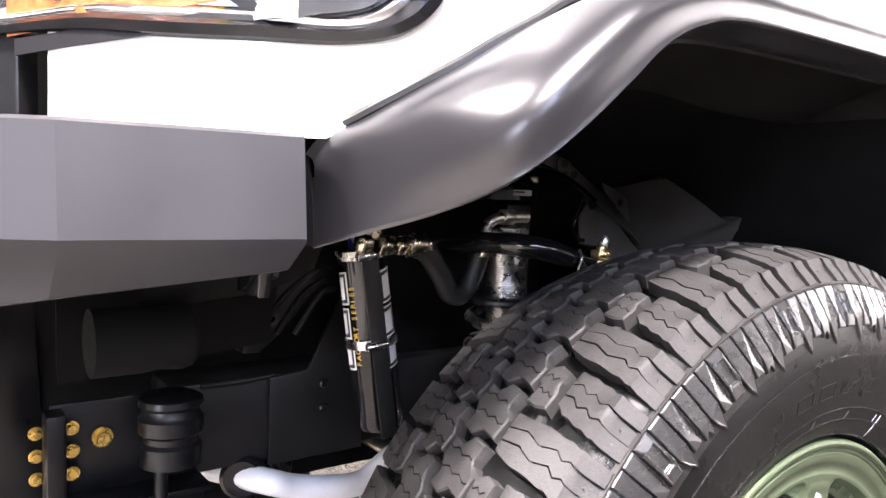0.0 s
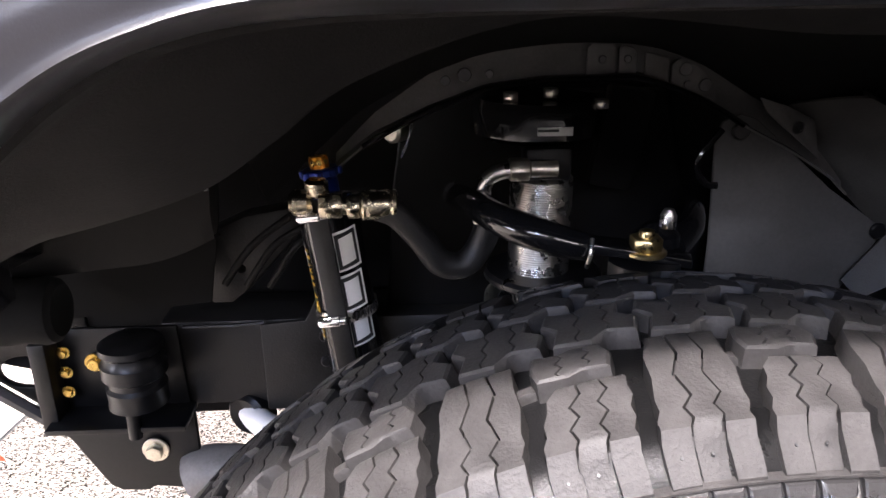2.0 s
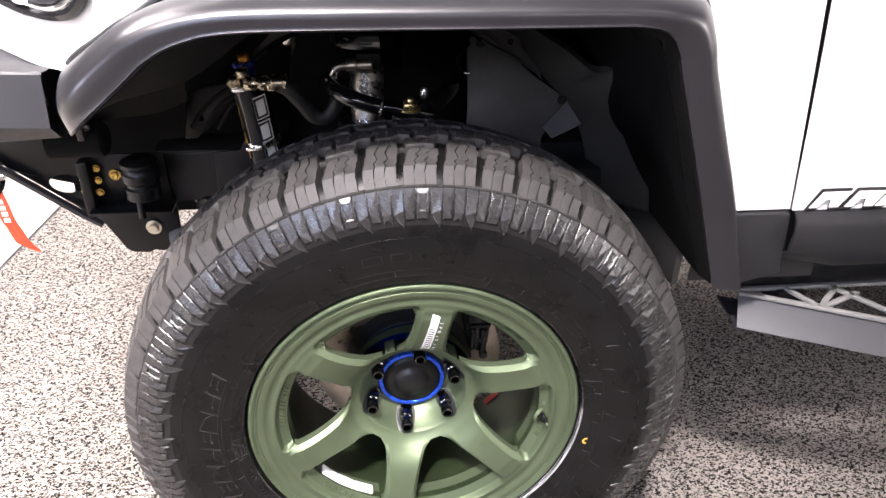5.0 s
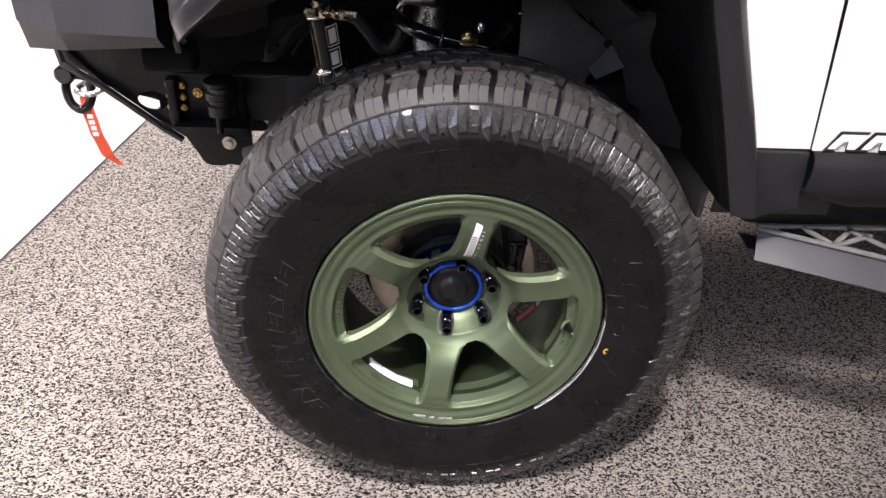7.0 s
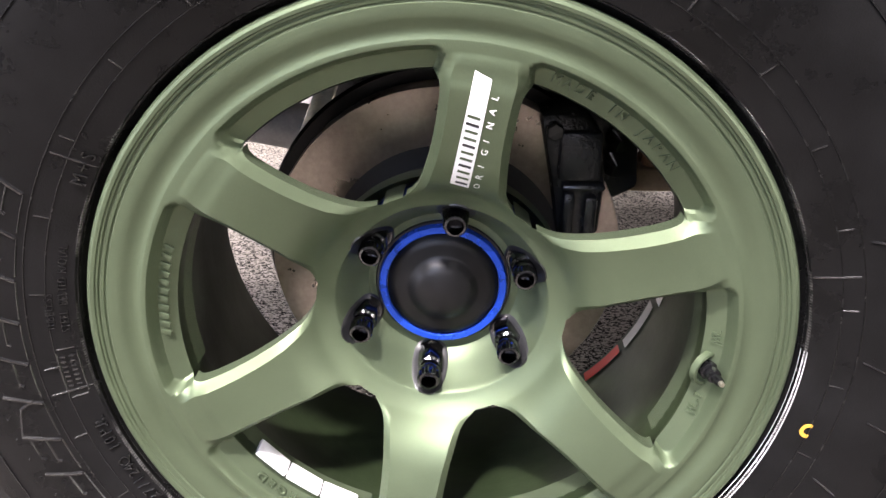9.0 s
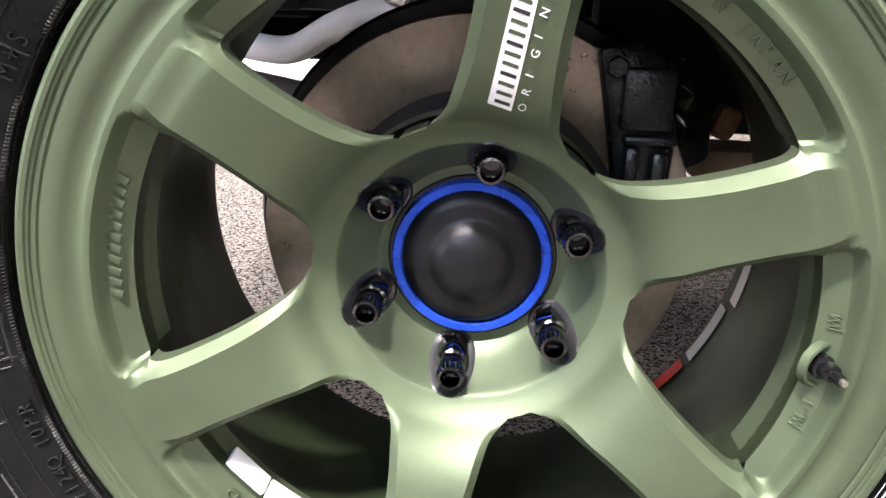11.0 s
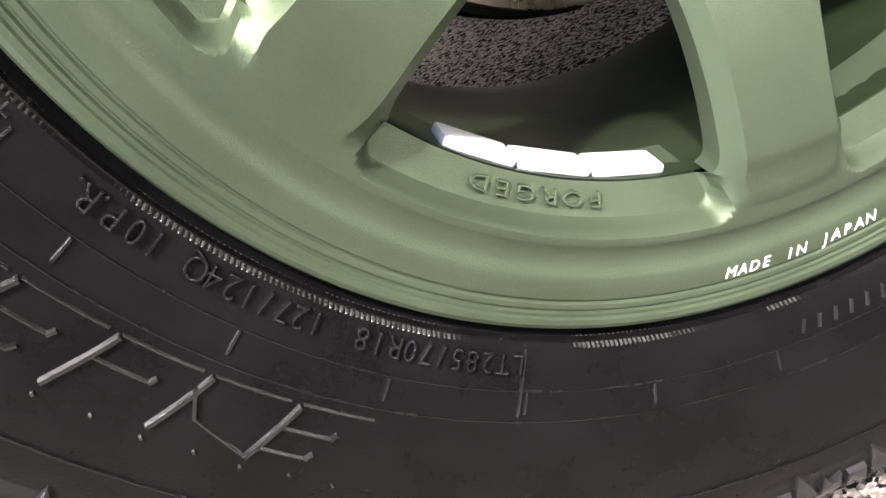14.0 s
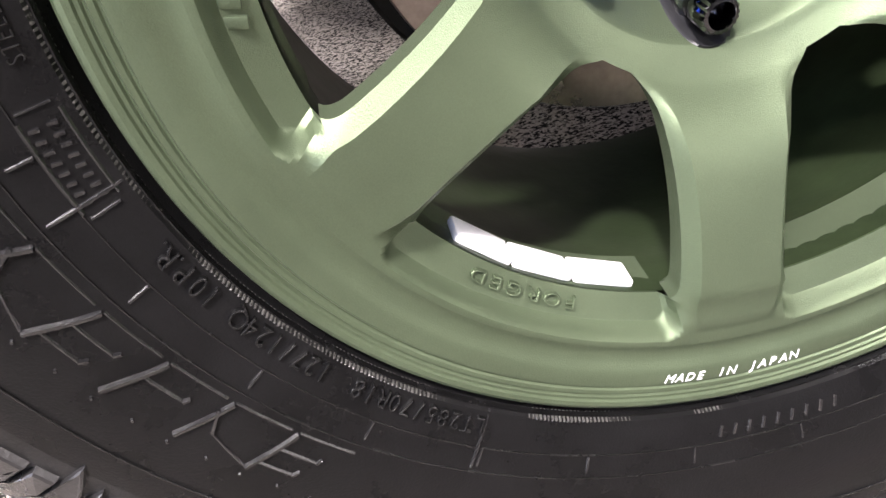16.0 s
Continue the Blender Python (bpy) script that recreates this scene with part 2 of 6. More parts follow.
def box(sx, sy, sz, bevel=0.003, m=None, segments=2):
    bm = bmesh.new()
    bmesh.ops.create_cube(bm, size=1)
    bmesh.ops.scale(bm, vec=(sx, sy, sz), verts=bm.verts)
    if bevel:
        bmesh.ops.bevel(bm, geom=bm.edges[:], offset=bevel, segments=segments, affect="EDGES", profile=0.5)
    return shift(bm, m) if m else bm


def grid(rows, closed_u=False, closed_v=False, bm=None):
    """Quads over rows of places."""
    bm = bm or bmesh.new()
    vs = [[bm.verts.new(p) for p in row] for row in rows]
    nu, nv = len(vs), len(vs[0])
    for i in range(nu if closed_u else nu - 1):
        for j in range(nv if closed_v else nv - 1):
            a, b, c, d = vs[i][j], vs[i][(j + 1) % nv], vs[(i + 1) % nu][(j + 1) % nv], vs[(i + 1) % nu][j]
            if len({a, b, c, d}) == 4:
                bm.faces.new((a, b, c, d))
    return bm


def spin(profile, count=48, start=0.0, end=360.0, close=False):
    """A body turned about the y axis from (radius, y) pairs; angles from up, clockwise as seen from the street side."""
    full = abs(end - start - 360) < 1e-6
    rows = []
    for i in range(count if full else count + 1):
        a = radians(start + (end - start) * i / count)
        rows.append([(r * math.sin(a), y, r * math.cos(a)) for r, y in profile])
    return grid(rows, closed_u=full, closed_v=close)


def turned(profile, count=24):
    """A body turned about the z axis from (radius, z) pairs."""
    rows = []
    for i in range(count):
        a = 2 * math.pi * i / count
        rows.append([(r * math.cos(a), r * math.sin(a), z) for r, z in profile])
    return grid(rows, closed_u=True)


def smooth_path(points, steps=8):
    """A Catmull-Rom curve through the points."""
    ps = [Vector(p) for p in points]
    out = []
    for i in range(len(ps) - 1):
        a, b, c, d = ps[max(i - 1, 0)], ps[i], ps[i + 1], ps[min(i + 2, len(ps) - 1)]
        for k in range(steps):
            t = k / steps
            out.append(0.5 * (2 * b + (c - a) * t + (2 * a - 5 * b + 4 * c - d) * t * t + (3 * b - a - 3 * c + d) * t ** 3))
    out.append(ps[-1])
    return out


def tube(points, radius, sides=14, steps=8, caps=True):
    """A round bar along a smooth path; radius may be a list, one per path point given."""
    path = smooth_path(points, steps) if steps > 1 else [Vector(p) for p in points]
    n = len(path)
    rs = [radius] * n if not hasattr(radius, "__len__") else [float(np.interp(i, np.linspace(0, n - 1, len(radius)), radius)) for i in range(n)]
    rows, up = [], None
    for i, p in enumerate(path):
        ahead = (path[min(i + 1, n - 1)] - path[max(i - 1, 0)]).normalized()
        if up is None:
            up = ahead.orthogonal().normalized()
        up = (up - ahead * up.dot(ahead)).normalized()
        side = ahead.cross(up)
        rows.append([p + rs[i] * (math.cos(a) * up + math.sin(a) * side) for a in np.linspace(0, 2 * math.pi, sides, endpoint=False)])
    bm = grid(rows, closed_v=True)
    if caps:
        bm.verts.ensure_lookup_table()
        bm.faces.new([bm.verts[i] for i in range(sides)])
        bm.faces.new([bm.verts[(n - 1) * sides + i] for i in range(sides)])
    return bm


def plate(outline, depth, bevel=0.0, holes=()):
    """A flat plate from an outline in x, z; its thickness runs along y from 0 to depth. Holes are (x, z, rx, rz) ovals."""
    bm = bmesh.new()
    edges = []
    loops = [outline] + [[(hx + rx * math.cos(a), hz + rz * math.sin(a)) for a in np.linspace(0, 2 * math.pi, 20, endpoint=False)] for hx, hz, rx, rz in holes]
    for loop in loops:
        vs = [bm.verts.new((x, 0, z)) for x, z in loop]
        edges += [bm.edges.new((vs[i], vs[(i + 1) % len(vs)])) for i in range(len(vs))]
    bmesh.ops.triangle_fill(bm, use_beauty=True, use_dissolve=False, edges=edges)
    faces = bm.faces[:]
    made = bmesh.ops.extrude_face_region(bm, geom=faces)
    bmesh.ops.translate(bm, vec=(0, depth, 0), verts=[v for v in made["geom"] if isinstance(v, bmesh.types.BMVert)])
    if bevel:
        rim = [e for e in bm.edges if len(e.link_faces) == 2 and e.calc_face_angle(0) > 0.8]
        bmesh.ops.bevel(bm, geom=rim, offset=bevel, segments=2, affect="EDGES", profile=0.5)
    return bm


def hexagon(radius, height, bevel=0.001):
    bm = bmesh.new()
    bmesh.ops.create_cone(bm, cap_ends=True, segments=6, radius1=radius, radius2=radius, depth=height)
    if bevel:
        bmesh.ops.bevel(bm, geom=bm.edges[:], offset=bevel, segments=1, affect="EDGES")
    return bm


def rounded_disc(radius, height, bevel=0.002, count=24, hole=0.0):
    h, b = height / 2, bevel
    prof = [(max(hole, 0.0001), -h), (radius - b, -h), (radius, -h + b), (radius, h - b), (radius - b, h), (max(hole, 0.0001), h)]
    if hole:
        prof.append(prof[0])
    return turned(prof, count)


def letters(text, size, depth):
    """Raised letters in the x, z plane, facing -y, starting at the origin."""
    curve = bpy.data.curves.new("letters", "FONT")
    curve.body, curve.size, curve.extrude, curve.resolution_u = text, size, depth, 3
    if depth > 0.0006:
        curve.bevel_depth, curve.bevel_resolution, curve.offset = 0.035 * size, 1, -0.035 * size
    ob = bpy.data.objects.new("letters", curve)
    scene.collection.objects.link(ob)
    bpy.context.view_layer.update()
    me = bpy.data.meshes.new_from_object(ob.evaluated_get(bpy.context.evaluated_depsgraph_get()))
    bm = bmesh.new()
    bm.from_mesh(me)
    bpy.data.objects.remove(ob)
    bpy.data.curves.remove(curve)
    bpy.data.meshes.remove(me)
    return shift(bm, pose(0, 0, 0, 90))


def merge(target, extra):
    me = bpy.data.meshes.new("tmp")
    extra.to_mesh(me)
    extra.free()
    target.from_mesh(me)
    bpy.data.meshes.remove(me)
    return target


# ---- the hall ----
def slab(name, sx, sy, sz, x, y, z, mat, label, category, bevel=0.0):
    ob = link(name, box(sx, sy, sz, bevel), mat, smooth=False)
    ob.location = (x, y, z)
    return tagged(ob, label, category, kind="structure")


SEAM = -1.135  # the joint between the two carpets crosses y = 1.15 here and runs slightly askew
floor_bm = grid([[(SEAM - 0.125 * (1.15 - y) / 1.0 * 1.0, y, 0), (12, y, 0)] for y in (-9, 1.15, 14)])
floor = tagged(link("floor", floor_bm, carpet, smooth=False), "grey speckled loop-pile carpet of the exhibition stand", "carpet", kind="structure")
aisle_bm = grid([[(-12, y, 0.0), (SEAM - 0.125 * (1.15 - y) - 0.012, y, 0.0)] for y in (-9, 1.15, 14)])
tagged(link("floor_aisle", aisle_bm, aisle_carpet, smooth=False), "paler speckled carpet beyond a dark joint", "carpet", kind="structure")
joint_bm = grid([[(SEAM - 0.125 * (1.15 - y) - 0.013, y, -0.004), (SEAM - 0.125 * (1.15 - y) + 0.001, y, -0.004)] for y in (-9, 1.15, 14)])
tagged(link("trim", joint_bm, black_print, smooth=False), "dark joint strip between two carpets", "trim", kind="structure")
slab("wall_north", 24.4, 0.2, 7, 0, 14.1, 3.5, hall_paint, "plain grey far wall of the exhibition hall", "wall")
slab("wall_south", 24.4, 0.2, 7, 0, -9.1, 3.5, hall_paint, "plain grey wall of the exhibition hall", "wall")
slab("wall_west", 0.2, 23, 7, -12.1, 2.5, 3.5, booth_white, "plain white side wall of the exhibition hall", "wall")
slab("wall_east", 0.2, 23, 7, 12.1, 2.5, 3.5, booth_white, "plain white side wall of the exhibition hall", "wall")
slab("ceiling", 24.4, 23.4, 0.2, 0, 2.5, 7.1, ceiling_paint, "dark high ceiling of the exhibition hall", "ceiling")

plinth = thing("display_plinth", (-0.9, 2.42, 0.0), "low pale grey display plinth on the carpet", "plinth")
link("plinth_body", shift(box(1.0, 0.60, 0.30, 0.012), pose(0, 0, 0.185)), booth_white, plinth)
link("plinth_kick", shift(box(0.92, 0.52, 0.036, 0), pose(0, 0, 0.018)), black_print, plinth)
link("plinth_trim", shift(box(1.04, 0.02, 0.012, 0.003), pose(0, -0.33, 0.006)), weight_white, plinth)

# ---- the vehicle ----
car = thing("off_road_vehicle", (0, 0, 0), "white lifted off-road vehicle with black flares and green wheels", "vehicle")
AXLE = 0.42  # height of the front axle
ZR = 0.424  # outer radius of the tread

# tyre: carcass
SIDE = [(0.240, 0.014), (0.2475, 0.007), (0.2492, 0.0015), (0.2508, -0.0008), (0.2525, -0.0058), (0.264, -0.0115), (0.276, -0.0165), (0.292, -0.021), (0.312, -0.0245),
        (0.335, -0.0255), (0.355, -0.0235), (0.372, -0.019), (0.386, -0.0125), (0.397, -0.004), (0.405, 0.006), (0.4095, 0.018)]
CROWN = [(0.4122 - 1.85 * ((y - 0.08) if y < 0.08 else max(0.0, y - 0.09)) ** 2, y) for y in (0.030, 0.050, 0.070, 0.090, 0.110, 0.130, 0.150, 0.170, 0.190, 0.210, 0.228)]
BACK = [(0.3600, 0.238), (0.345, 0.248), (0.320, 0.256), (0.290, 0.258), (0.268, 0.252), (0.255, 0.243), (0.248, 0.240), (0.240, 0.228)]


def side_y(r):
    return float(np.interp(r, [p[0] for p in SIDE], [p[1] for p in SIDE]))


prof = SIDE + CROWN + BACK
tyre = part("tyre", spin(prof, 160), tyre_rubber, car, "black all-terrain tyre with chunky tread and raised sidewall lettering")
tyre.location = (0, 0, AXLE)


def on_wheel(r, theta, y):
    a = radians(theta)
    return Vector((r * math.sin(a), y, r * math.cos(a)))


def crown_r(w):
    return ZR - 1.85 * ((w - 0.08) if w < 0.08 else max(0.0, w - 0.09)) ** 2


def bar_between(stations, edges, depth=0.013, slit=0.0055, steps=None):
    """A bar of rubber across the tread: stations of (y, radius), each with pairs of edges of its ribs along the tread in metres; steps sets each rib lower or higher."""
    rows = []
    for i, ((w, r), ribs) in enumerate(zip(stations, edges)):
        low = r - depth
        row = [on_wheel(low, math.degrees((ribs[0][0] - 0.001) / ZR), w)]
        for k, (p, q) in enumerate(ribs):
            d = steps[i][k] if steps else 0.0
            row += [on_wheel(r + d, math.degrees(p / ZR), w - d), on_wheel(r + d, math.degrees(q / ZR), w - d)]
            if k < len(ribs) - 1:
                row += [on_wheel(r - slit, math.degrees(q / ZR), w), on_wheel(r - slit, math.degrees(ribs[k + 1][0] / ZR), w)]
        row.append(on_wheel(low, math.degrees((ribs[-1][1] + 0.001) / ZR), w))
        rows.append(row)
    bm = grid(rows, closed_v=True)
    bm.verts.ensure_lookup_table()
    n, m = len(rows), len(rows[0])
    bm.faces.new([bm.verts[i] for i in range(m)])
    bm.faces.new([bm.verts[(n - 1) * m + i] for i in range(m)])
    return bm


def block(outline, depth=0.013, worn=0.0013):
    """A tread block from an outline of (along, across) metres, its upper edge worn round."""
    bm = bmesh.new()
    cx = sum(p[0] for p in outline) / len(outline)
    cy = sum(p[1] for p in outline) / len(outline)
    top, edge, low = [], [], []
    for s, w in outline:
        r, far = crown_r(w), math.hypot(s - cx, w - cy)
        k = max(0.6, 1 - 1.4 * worn / far)
        top.append(bm.verts.new(on_wheel(r, math.degrees((cx + (s - cx) * k) / ZR), cy + (w - cy) * k)))
        edge.append(bm.verts.new(on_wheel(r - worn, math.degrees(s / ZR), w)))
        low.append(bm.verts.new(on_wheel(r - depth, math.degrees((cx + (s - cx) * 1.06) / ZR), cy + (w - cy) * 1.06)))
    bm.faces.new(top)
    n = len(outline)
    for i in range(n):
        j = (i + 1) % n
        bm.faces.new((top[i], top[j], edge[j], edge[i]))
        bm.faces.new((edge[i], edge[j], low[j], low[i]))
    return bm


def sliced(outline, cuts, gap=0.0013, lean=0.18):
    """A block with kinked slits sunk into its top."""
    bm = block(outline)
    ws = [w for _, w in outline]
    lo, hi = min(ws), max(ws)
    mid, levels = 0.5 * (lo + hi), [lo + (hi - lo) * i / 6 for i in range(1, 6)]

    def cut(place, normal):
        bmesh.ops.bisect_plane(bm, geom=bm.verts[:] + bm.edges[:] + bm.faces[:], plane_co=place, plane_no=normal, dist=1e-6)

    for s in cuts:
        for side in (-gap / 2, gap / 2):
            cut((s + side, mid, 0), (1, -lean, 0))
    for w in levels:
        cut((0, w, 0), (0, 1, 0))
    for s in cuts:
        strip = []
        for f in bm.faces:
            m = f.calc_center_median()
            if abs(m.x - s - lean * (m.y - mid)) < gap / 2 and f.normal.z > 0.7:
                strip.append(f)
        if strip:
            made = bmesh.ops.extrude_face_region(bm, geom=strip)
            bmesh.ops.translate(bm, vec=(0, 0, -0.004), verts=[v for v in made["geom"] if isinstance(v, bmesh.types.BMVert)])
            bmesh.ops.delete(bm, geom=strip, context="FACES")
        for v in bm.verts:
            if abs(v.co.x - s - lean * (v.co.y - mid)) < gap:
                for i, w in enumerate(levels):
                    if abs(v.co.y - w) < 1e-4:
                        v.co.x += 0.0017 if i % 2 else -0.0017
    return bm


PITCH = 52


def shoulder_bm(mirror, reach=0.0):
    """A shoulder block of three ribs parted by kinked slits; it bends over the shoulder on to the side."""
    inner = 0.046 + reach
    st = [(-0.0086, 0.3958), (-0.0036, 0.4018), (0.0025, 0.4084), (0.0066, 0.4142)] + [(w, crown_r(w)) for w in (0.0110, 0.0170, 0.0235, 0.0300 + reach * 0.3, 0.0370 + reach * 0.6, inner - 0.003)] + [(inner, crown_r(inner) - 0.0016)]
    slant = [0.000, 0.000, 0.000, 0.001, 0.0015, 0.003, 0.0045, 0.006, 0.008, 0.010, 0.0105]
    kink = [0.0, 0.0, 0.0, 0.0, 0.0016, -0.0020, 0.0022, -0.0022, 0.0022, -0.0012, -0.0012]
    half = [0.0212, 0.0212, 0.0210, 0.0208, 0.0206, 0.0204, 0.0202, 0.0200, 0.0192, 0.0170, 0.0160]
    lift = [(0.0, -0.0014, 0.0006), (0.0, -0.0014, 0.0006), (0.0, -0.0012, 0.0005), (0.0, -0.0007, 0.0002)] + [(0.0, 0.0003, -0.0003)] * 7
    edges = []
    for i in range(len(st)):
        ribs = []
        for k in range(3):
            a = -half[i] + k * 2 * half[i] / 3 + (0.0007 if k else 0)
            b = -half[i] + (k + 1) * 2 * half[i] / 3 - (0.0007 if k < 2 else 0)
            ribs.append((a + slant[i] + (kink[i] if k else -0.4 * kink[i]), b + slant[i] + (kink[i] if k < 2 else -0.4 * kink[i])))
        edges.append([(-q, -p) for p, q in reversed(ribs)] if mirror else ribs)
    if mirror:
        st = [(0.24 - w, crown_r(0.24 - w) if w > 0.005 else crown_r(0.2334) - (0.0066 - w) * 1.6) for w, r in st]
    bm = bar_between(st, edges, steps=lift)
    if reach > 0 and not mirror:
        # tie bar across the groove
        merge(bm, block([(0.020, 0.054), (0.036, 0.056), (0.036, 0.062), (0.020, 0.060)], 0.006))
        for v in bm.verts[-12:]:
            v.co *= 1 - 0.007 / ZR
    return bm


def ring_of(name, bm, count, offset, mat, parent, smooth=True):
    """Alike pieces set round the wheel, each an object of its own on one mesh."""
    first = part(name, bm, mat, parent, smooth=smooth)
    first.rotation_euler = (0, radians(offset), 0)
    for k in range(1, count):
        ob = new(name, first.data)
        ob.parent = parent
        ob.rotation_euler = (0, radians(offset + 360 / count * k), 0)


CENTRE_A = [(s * 0.92, w) for s, w in ((-0.0270, 0.0785), (-0.006, 0.0755), (0.006, 0.0840), (0.0215, 0.0810), (0.0260, 0.0950), (0.0165, 0.1040), (0.0205, 0.1160), (0.002, 0.1195), (-0.012, 0.1125), (-0.0245, 0.1165), (-0.0295, 0.1030), (-0.0225, 0.0940))]
CENTRE_B = [(-s, 0.24 - w) for s, w in CENTRE_A]

FILL = [(-0.0195, 0.0525), (-0.004, 0.0515), (0.003, 0.0545), (0.0170, 0.0530), (0.0205, 0.0640), (0.0165, 0.0725), (0.002, 0.0740), (-0.006, 0.0705), (-0.0190, 0.0725), (-0.0215, 0.0620)]

# wheel rim: front face with six spokes and a recessed hub, one forging
LEANS = 8.0  # the first spoke leans this far off the upright
FACE = [(0.056, 0.1020), (0.062, 0.1010), (0.066, 0.0970), (0.072, 0.0868), (0.078, 0.0755), (0.0815, 0.0682), (0.0832, 0.0640), (0.0840, 0.0632), (0.086, 0.0622), (0.090, 0.0592), (0.0965, 0.0534), (0.0985, 0.0513), (0.1005, 0.0492), (0.103, 0.0467),
        (0.107, 0.0428), (0.112, 0.0386), (0.120, 0.0332), (0.130, 0.0285), (0.140, 0.0242), (0.150, 0.0205), (0.160, 0.0172), (0.168, 0.0148), (0.174, 0.0131), (0.178, 0.0121), (0.181, 0.0114), (0.1835, 0.0108),
        (0.1855, 0.0103), (0.1875, 0.0098), (0.1892, 0.0092), (0.1915, 0.0083), (0.194, 0.0072), (0.197, 0.0057), (0.200, 0.0046), (0.2025, 0.0040), (0.205, 0.0036), (0.207, 0.0034), (0.2085, 0.0033), (0.2098, 0.0032), (0.2112, 0.0032)]
HALF = [(0.056, 0.0290), (0.0965, 0.0425), (0.0985, 0.0400), (0.1005, 0.0370), (0.103, 0.0344), (0.107, 0.0320), (0.112, 0.0306), (0.120, 0.0291), (0.130, 0.0275), (0.140, 0.0265), (0.150, 0.0259), (0.160, 0.0256), (0.170, 0.0256), (0.180, 0.0260), (0.190, 0.0266), (0.198, 0.0250), (0.206, 0.0232), (0.2112, 0.0230)]
CREST = ((0.0975, 0.106, 0.120, 0.182, 0.204), (0.0, 0.0045, 0.0076, 0.0076, 0.0))  # how far the spokes stand proud, by radius

radii = [p[0] for p in FACE if p[0] < 0.1915] + [0.1915 + 0.0011 * n for n in range(18)] + [0.2112]
FACE = [(r, float(np.interp(r, [p[0] for p in FACE], [p[1] for p in FACE]))) for r in radii]


def ledge_y(r):
    return 0.0228 - (r - 0.1885) * 0.56


DRAFT = 0.0062  # width of the sloping flank beside the flat of a spoke


def rim_face():
    bm = bmesh.new()
    front = {}
    inner, outer, crease = 0.0975, 0.1905, 0.2085
    cols = 15  # nine across the flat face, then its crease and the drafted flank

    def spoke_half(r):
        return float(np.interp(r, [h[0] for h in HALF], [h[1] for h in HALF]))

    def fillet(r):
        """How far the corner of the window is rounded off beside the spoke."""
        t = min(1.0, max(0.0, (r - 0.178) / (outer - 0.178)))
        return 0.006 * (1 - math.sqrt(max(0.0, 1 - t * t)))

    def drop(r, y, u):
        """Depth of the surface behind the spoke's crest, u metres off its middle."""
        hb = spoke_half(r)
        if r < inner:
            return 0.0
        proud = float(np.interp(r, *CREST))
        round_off = (proud + 0.001 * min(1.0, proud / 0.004)) * max(0.0, (min(u, hb) - hb + DRAFT) / DRAFT) - proud
        p = u - hb
        if p <= 0:
            return round_off
        deep = max(0.0, ledge_y(r) - y)
        if r <= outer:
            t = min(1.0, p / 0.009)
            return round_off + (deep - round_off) * t * t * (3 - 2 * t)
        q, turn = crease - r, 0.013
        d = turn - math.hypot(turn - p, turn - q) if p < turn and q < turn else min(p, q)
        wide = 0.0052
        t = min(1.0, max(0.0, d / wide), max(0.0, q / 0.0052))
        return round_off + (deep - round_off) * t * t * (3 - 2 * t)

    for k in range(6):
        mid = radians(LEANS + 60 * k)
        for side in (-1, 1):
            for i, (r, y) in enumerate(FACE):
                limit = radians(30) * r
                h = min(spoke_half(r) + (fillet(r) if r <= outer else 0.006), limit)
                solid_row = r < inner or r > outer
                flat = min(spoke_half(r), limit - 0.002) - DRAFT
                row = []
                for j in range(cols):
                    u = flat * j / 8 if j < 9 else flat + 0.0005 + (h - flat - 0.0005) * (j - 9) / 5
                    a = mid + side * u / r
                    row.append((r * math.sin(a), y + drop(r, y, u), r * math.cos(a)))
                if solid_row:
                    for v in [(n / 34) ** 1.25 for n in range(1, 35)]:
                        u = h + (limit - h) * v
                        a = mid + side * u / r
                        row.append((r * math.sin(a), y + drop(r, y, u), r * math.cos(a)))
                else:
                    # wall of the window, running back
                    a, edge = mid + side * h / r, y + drop(r, y, h)
                    for back in (0.0012, 0.003, 0.006, 0.009, 0.012):
                        row.append((r * math.sin(a), edge + back, r * math.cos(a)))
                    row.append((r * math.sin(mid), y + 0.036, r * math.cos(mid)))
                front[k, side, i] = [bm.verts.new(p) for p in row]
            for i in range(len(FACE) - 1):
                a, b = front[k, side, i], front[k, side, i + 1]
                sa = FACE[i][0] < inner or FACE[i][0] > outer
                sb = FACE[i + 1][0] < inner or FACE[i + 1][0] > outer
                n = len(a) if sa == sb else cols
                for j in range(n - 1):
                    bm.faces.new((a[j], a[j + 1], b[j + 1], b[j]))
                if sa != sb:
                    # close the ends of the window with a curved wall
                    s, w = (a, b) if sa else (b, a)
                    for j in range(cols - 1, len(s) - 1):
                        p, q = s[j], s[j + 1]
                        lo = [bm.verts.new((p.co.x, p.co.y + 0.030, p.co.z)), bm.verts.new((q.co.x, q.co.y + 0.030, q.co.z))]
                        bm.faces.new((p, q, lo[1], lo[0]))
                    bm.faces.new((s[cols - 1], w[cols - 1], w[cols]))
    bmesh.ops.remove_doubles(bm, verts=bm.verts, dist=0.00012)
    # hub bore, outer lip and barrel
    bore = [(0.056, 0.1020), (0.0555, 0.104), (0.0555, 0.135), (0.080, 0.135), (0.099, 0.105), (0.0975, 0.092)]
    merge(bm, spin(bore, 72))
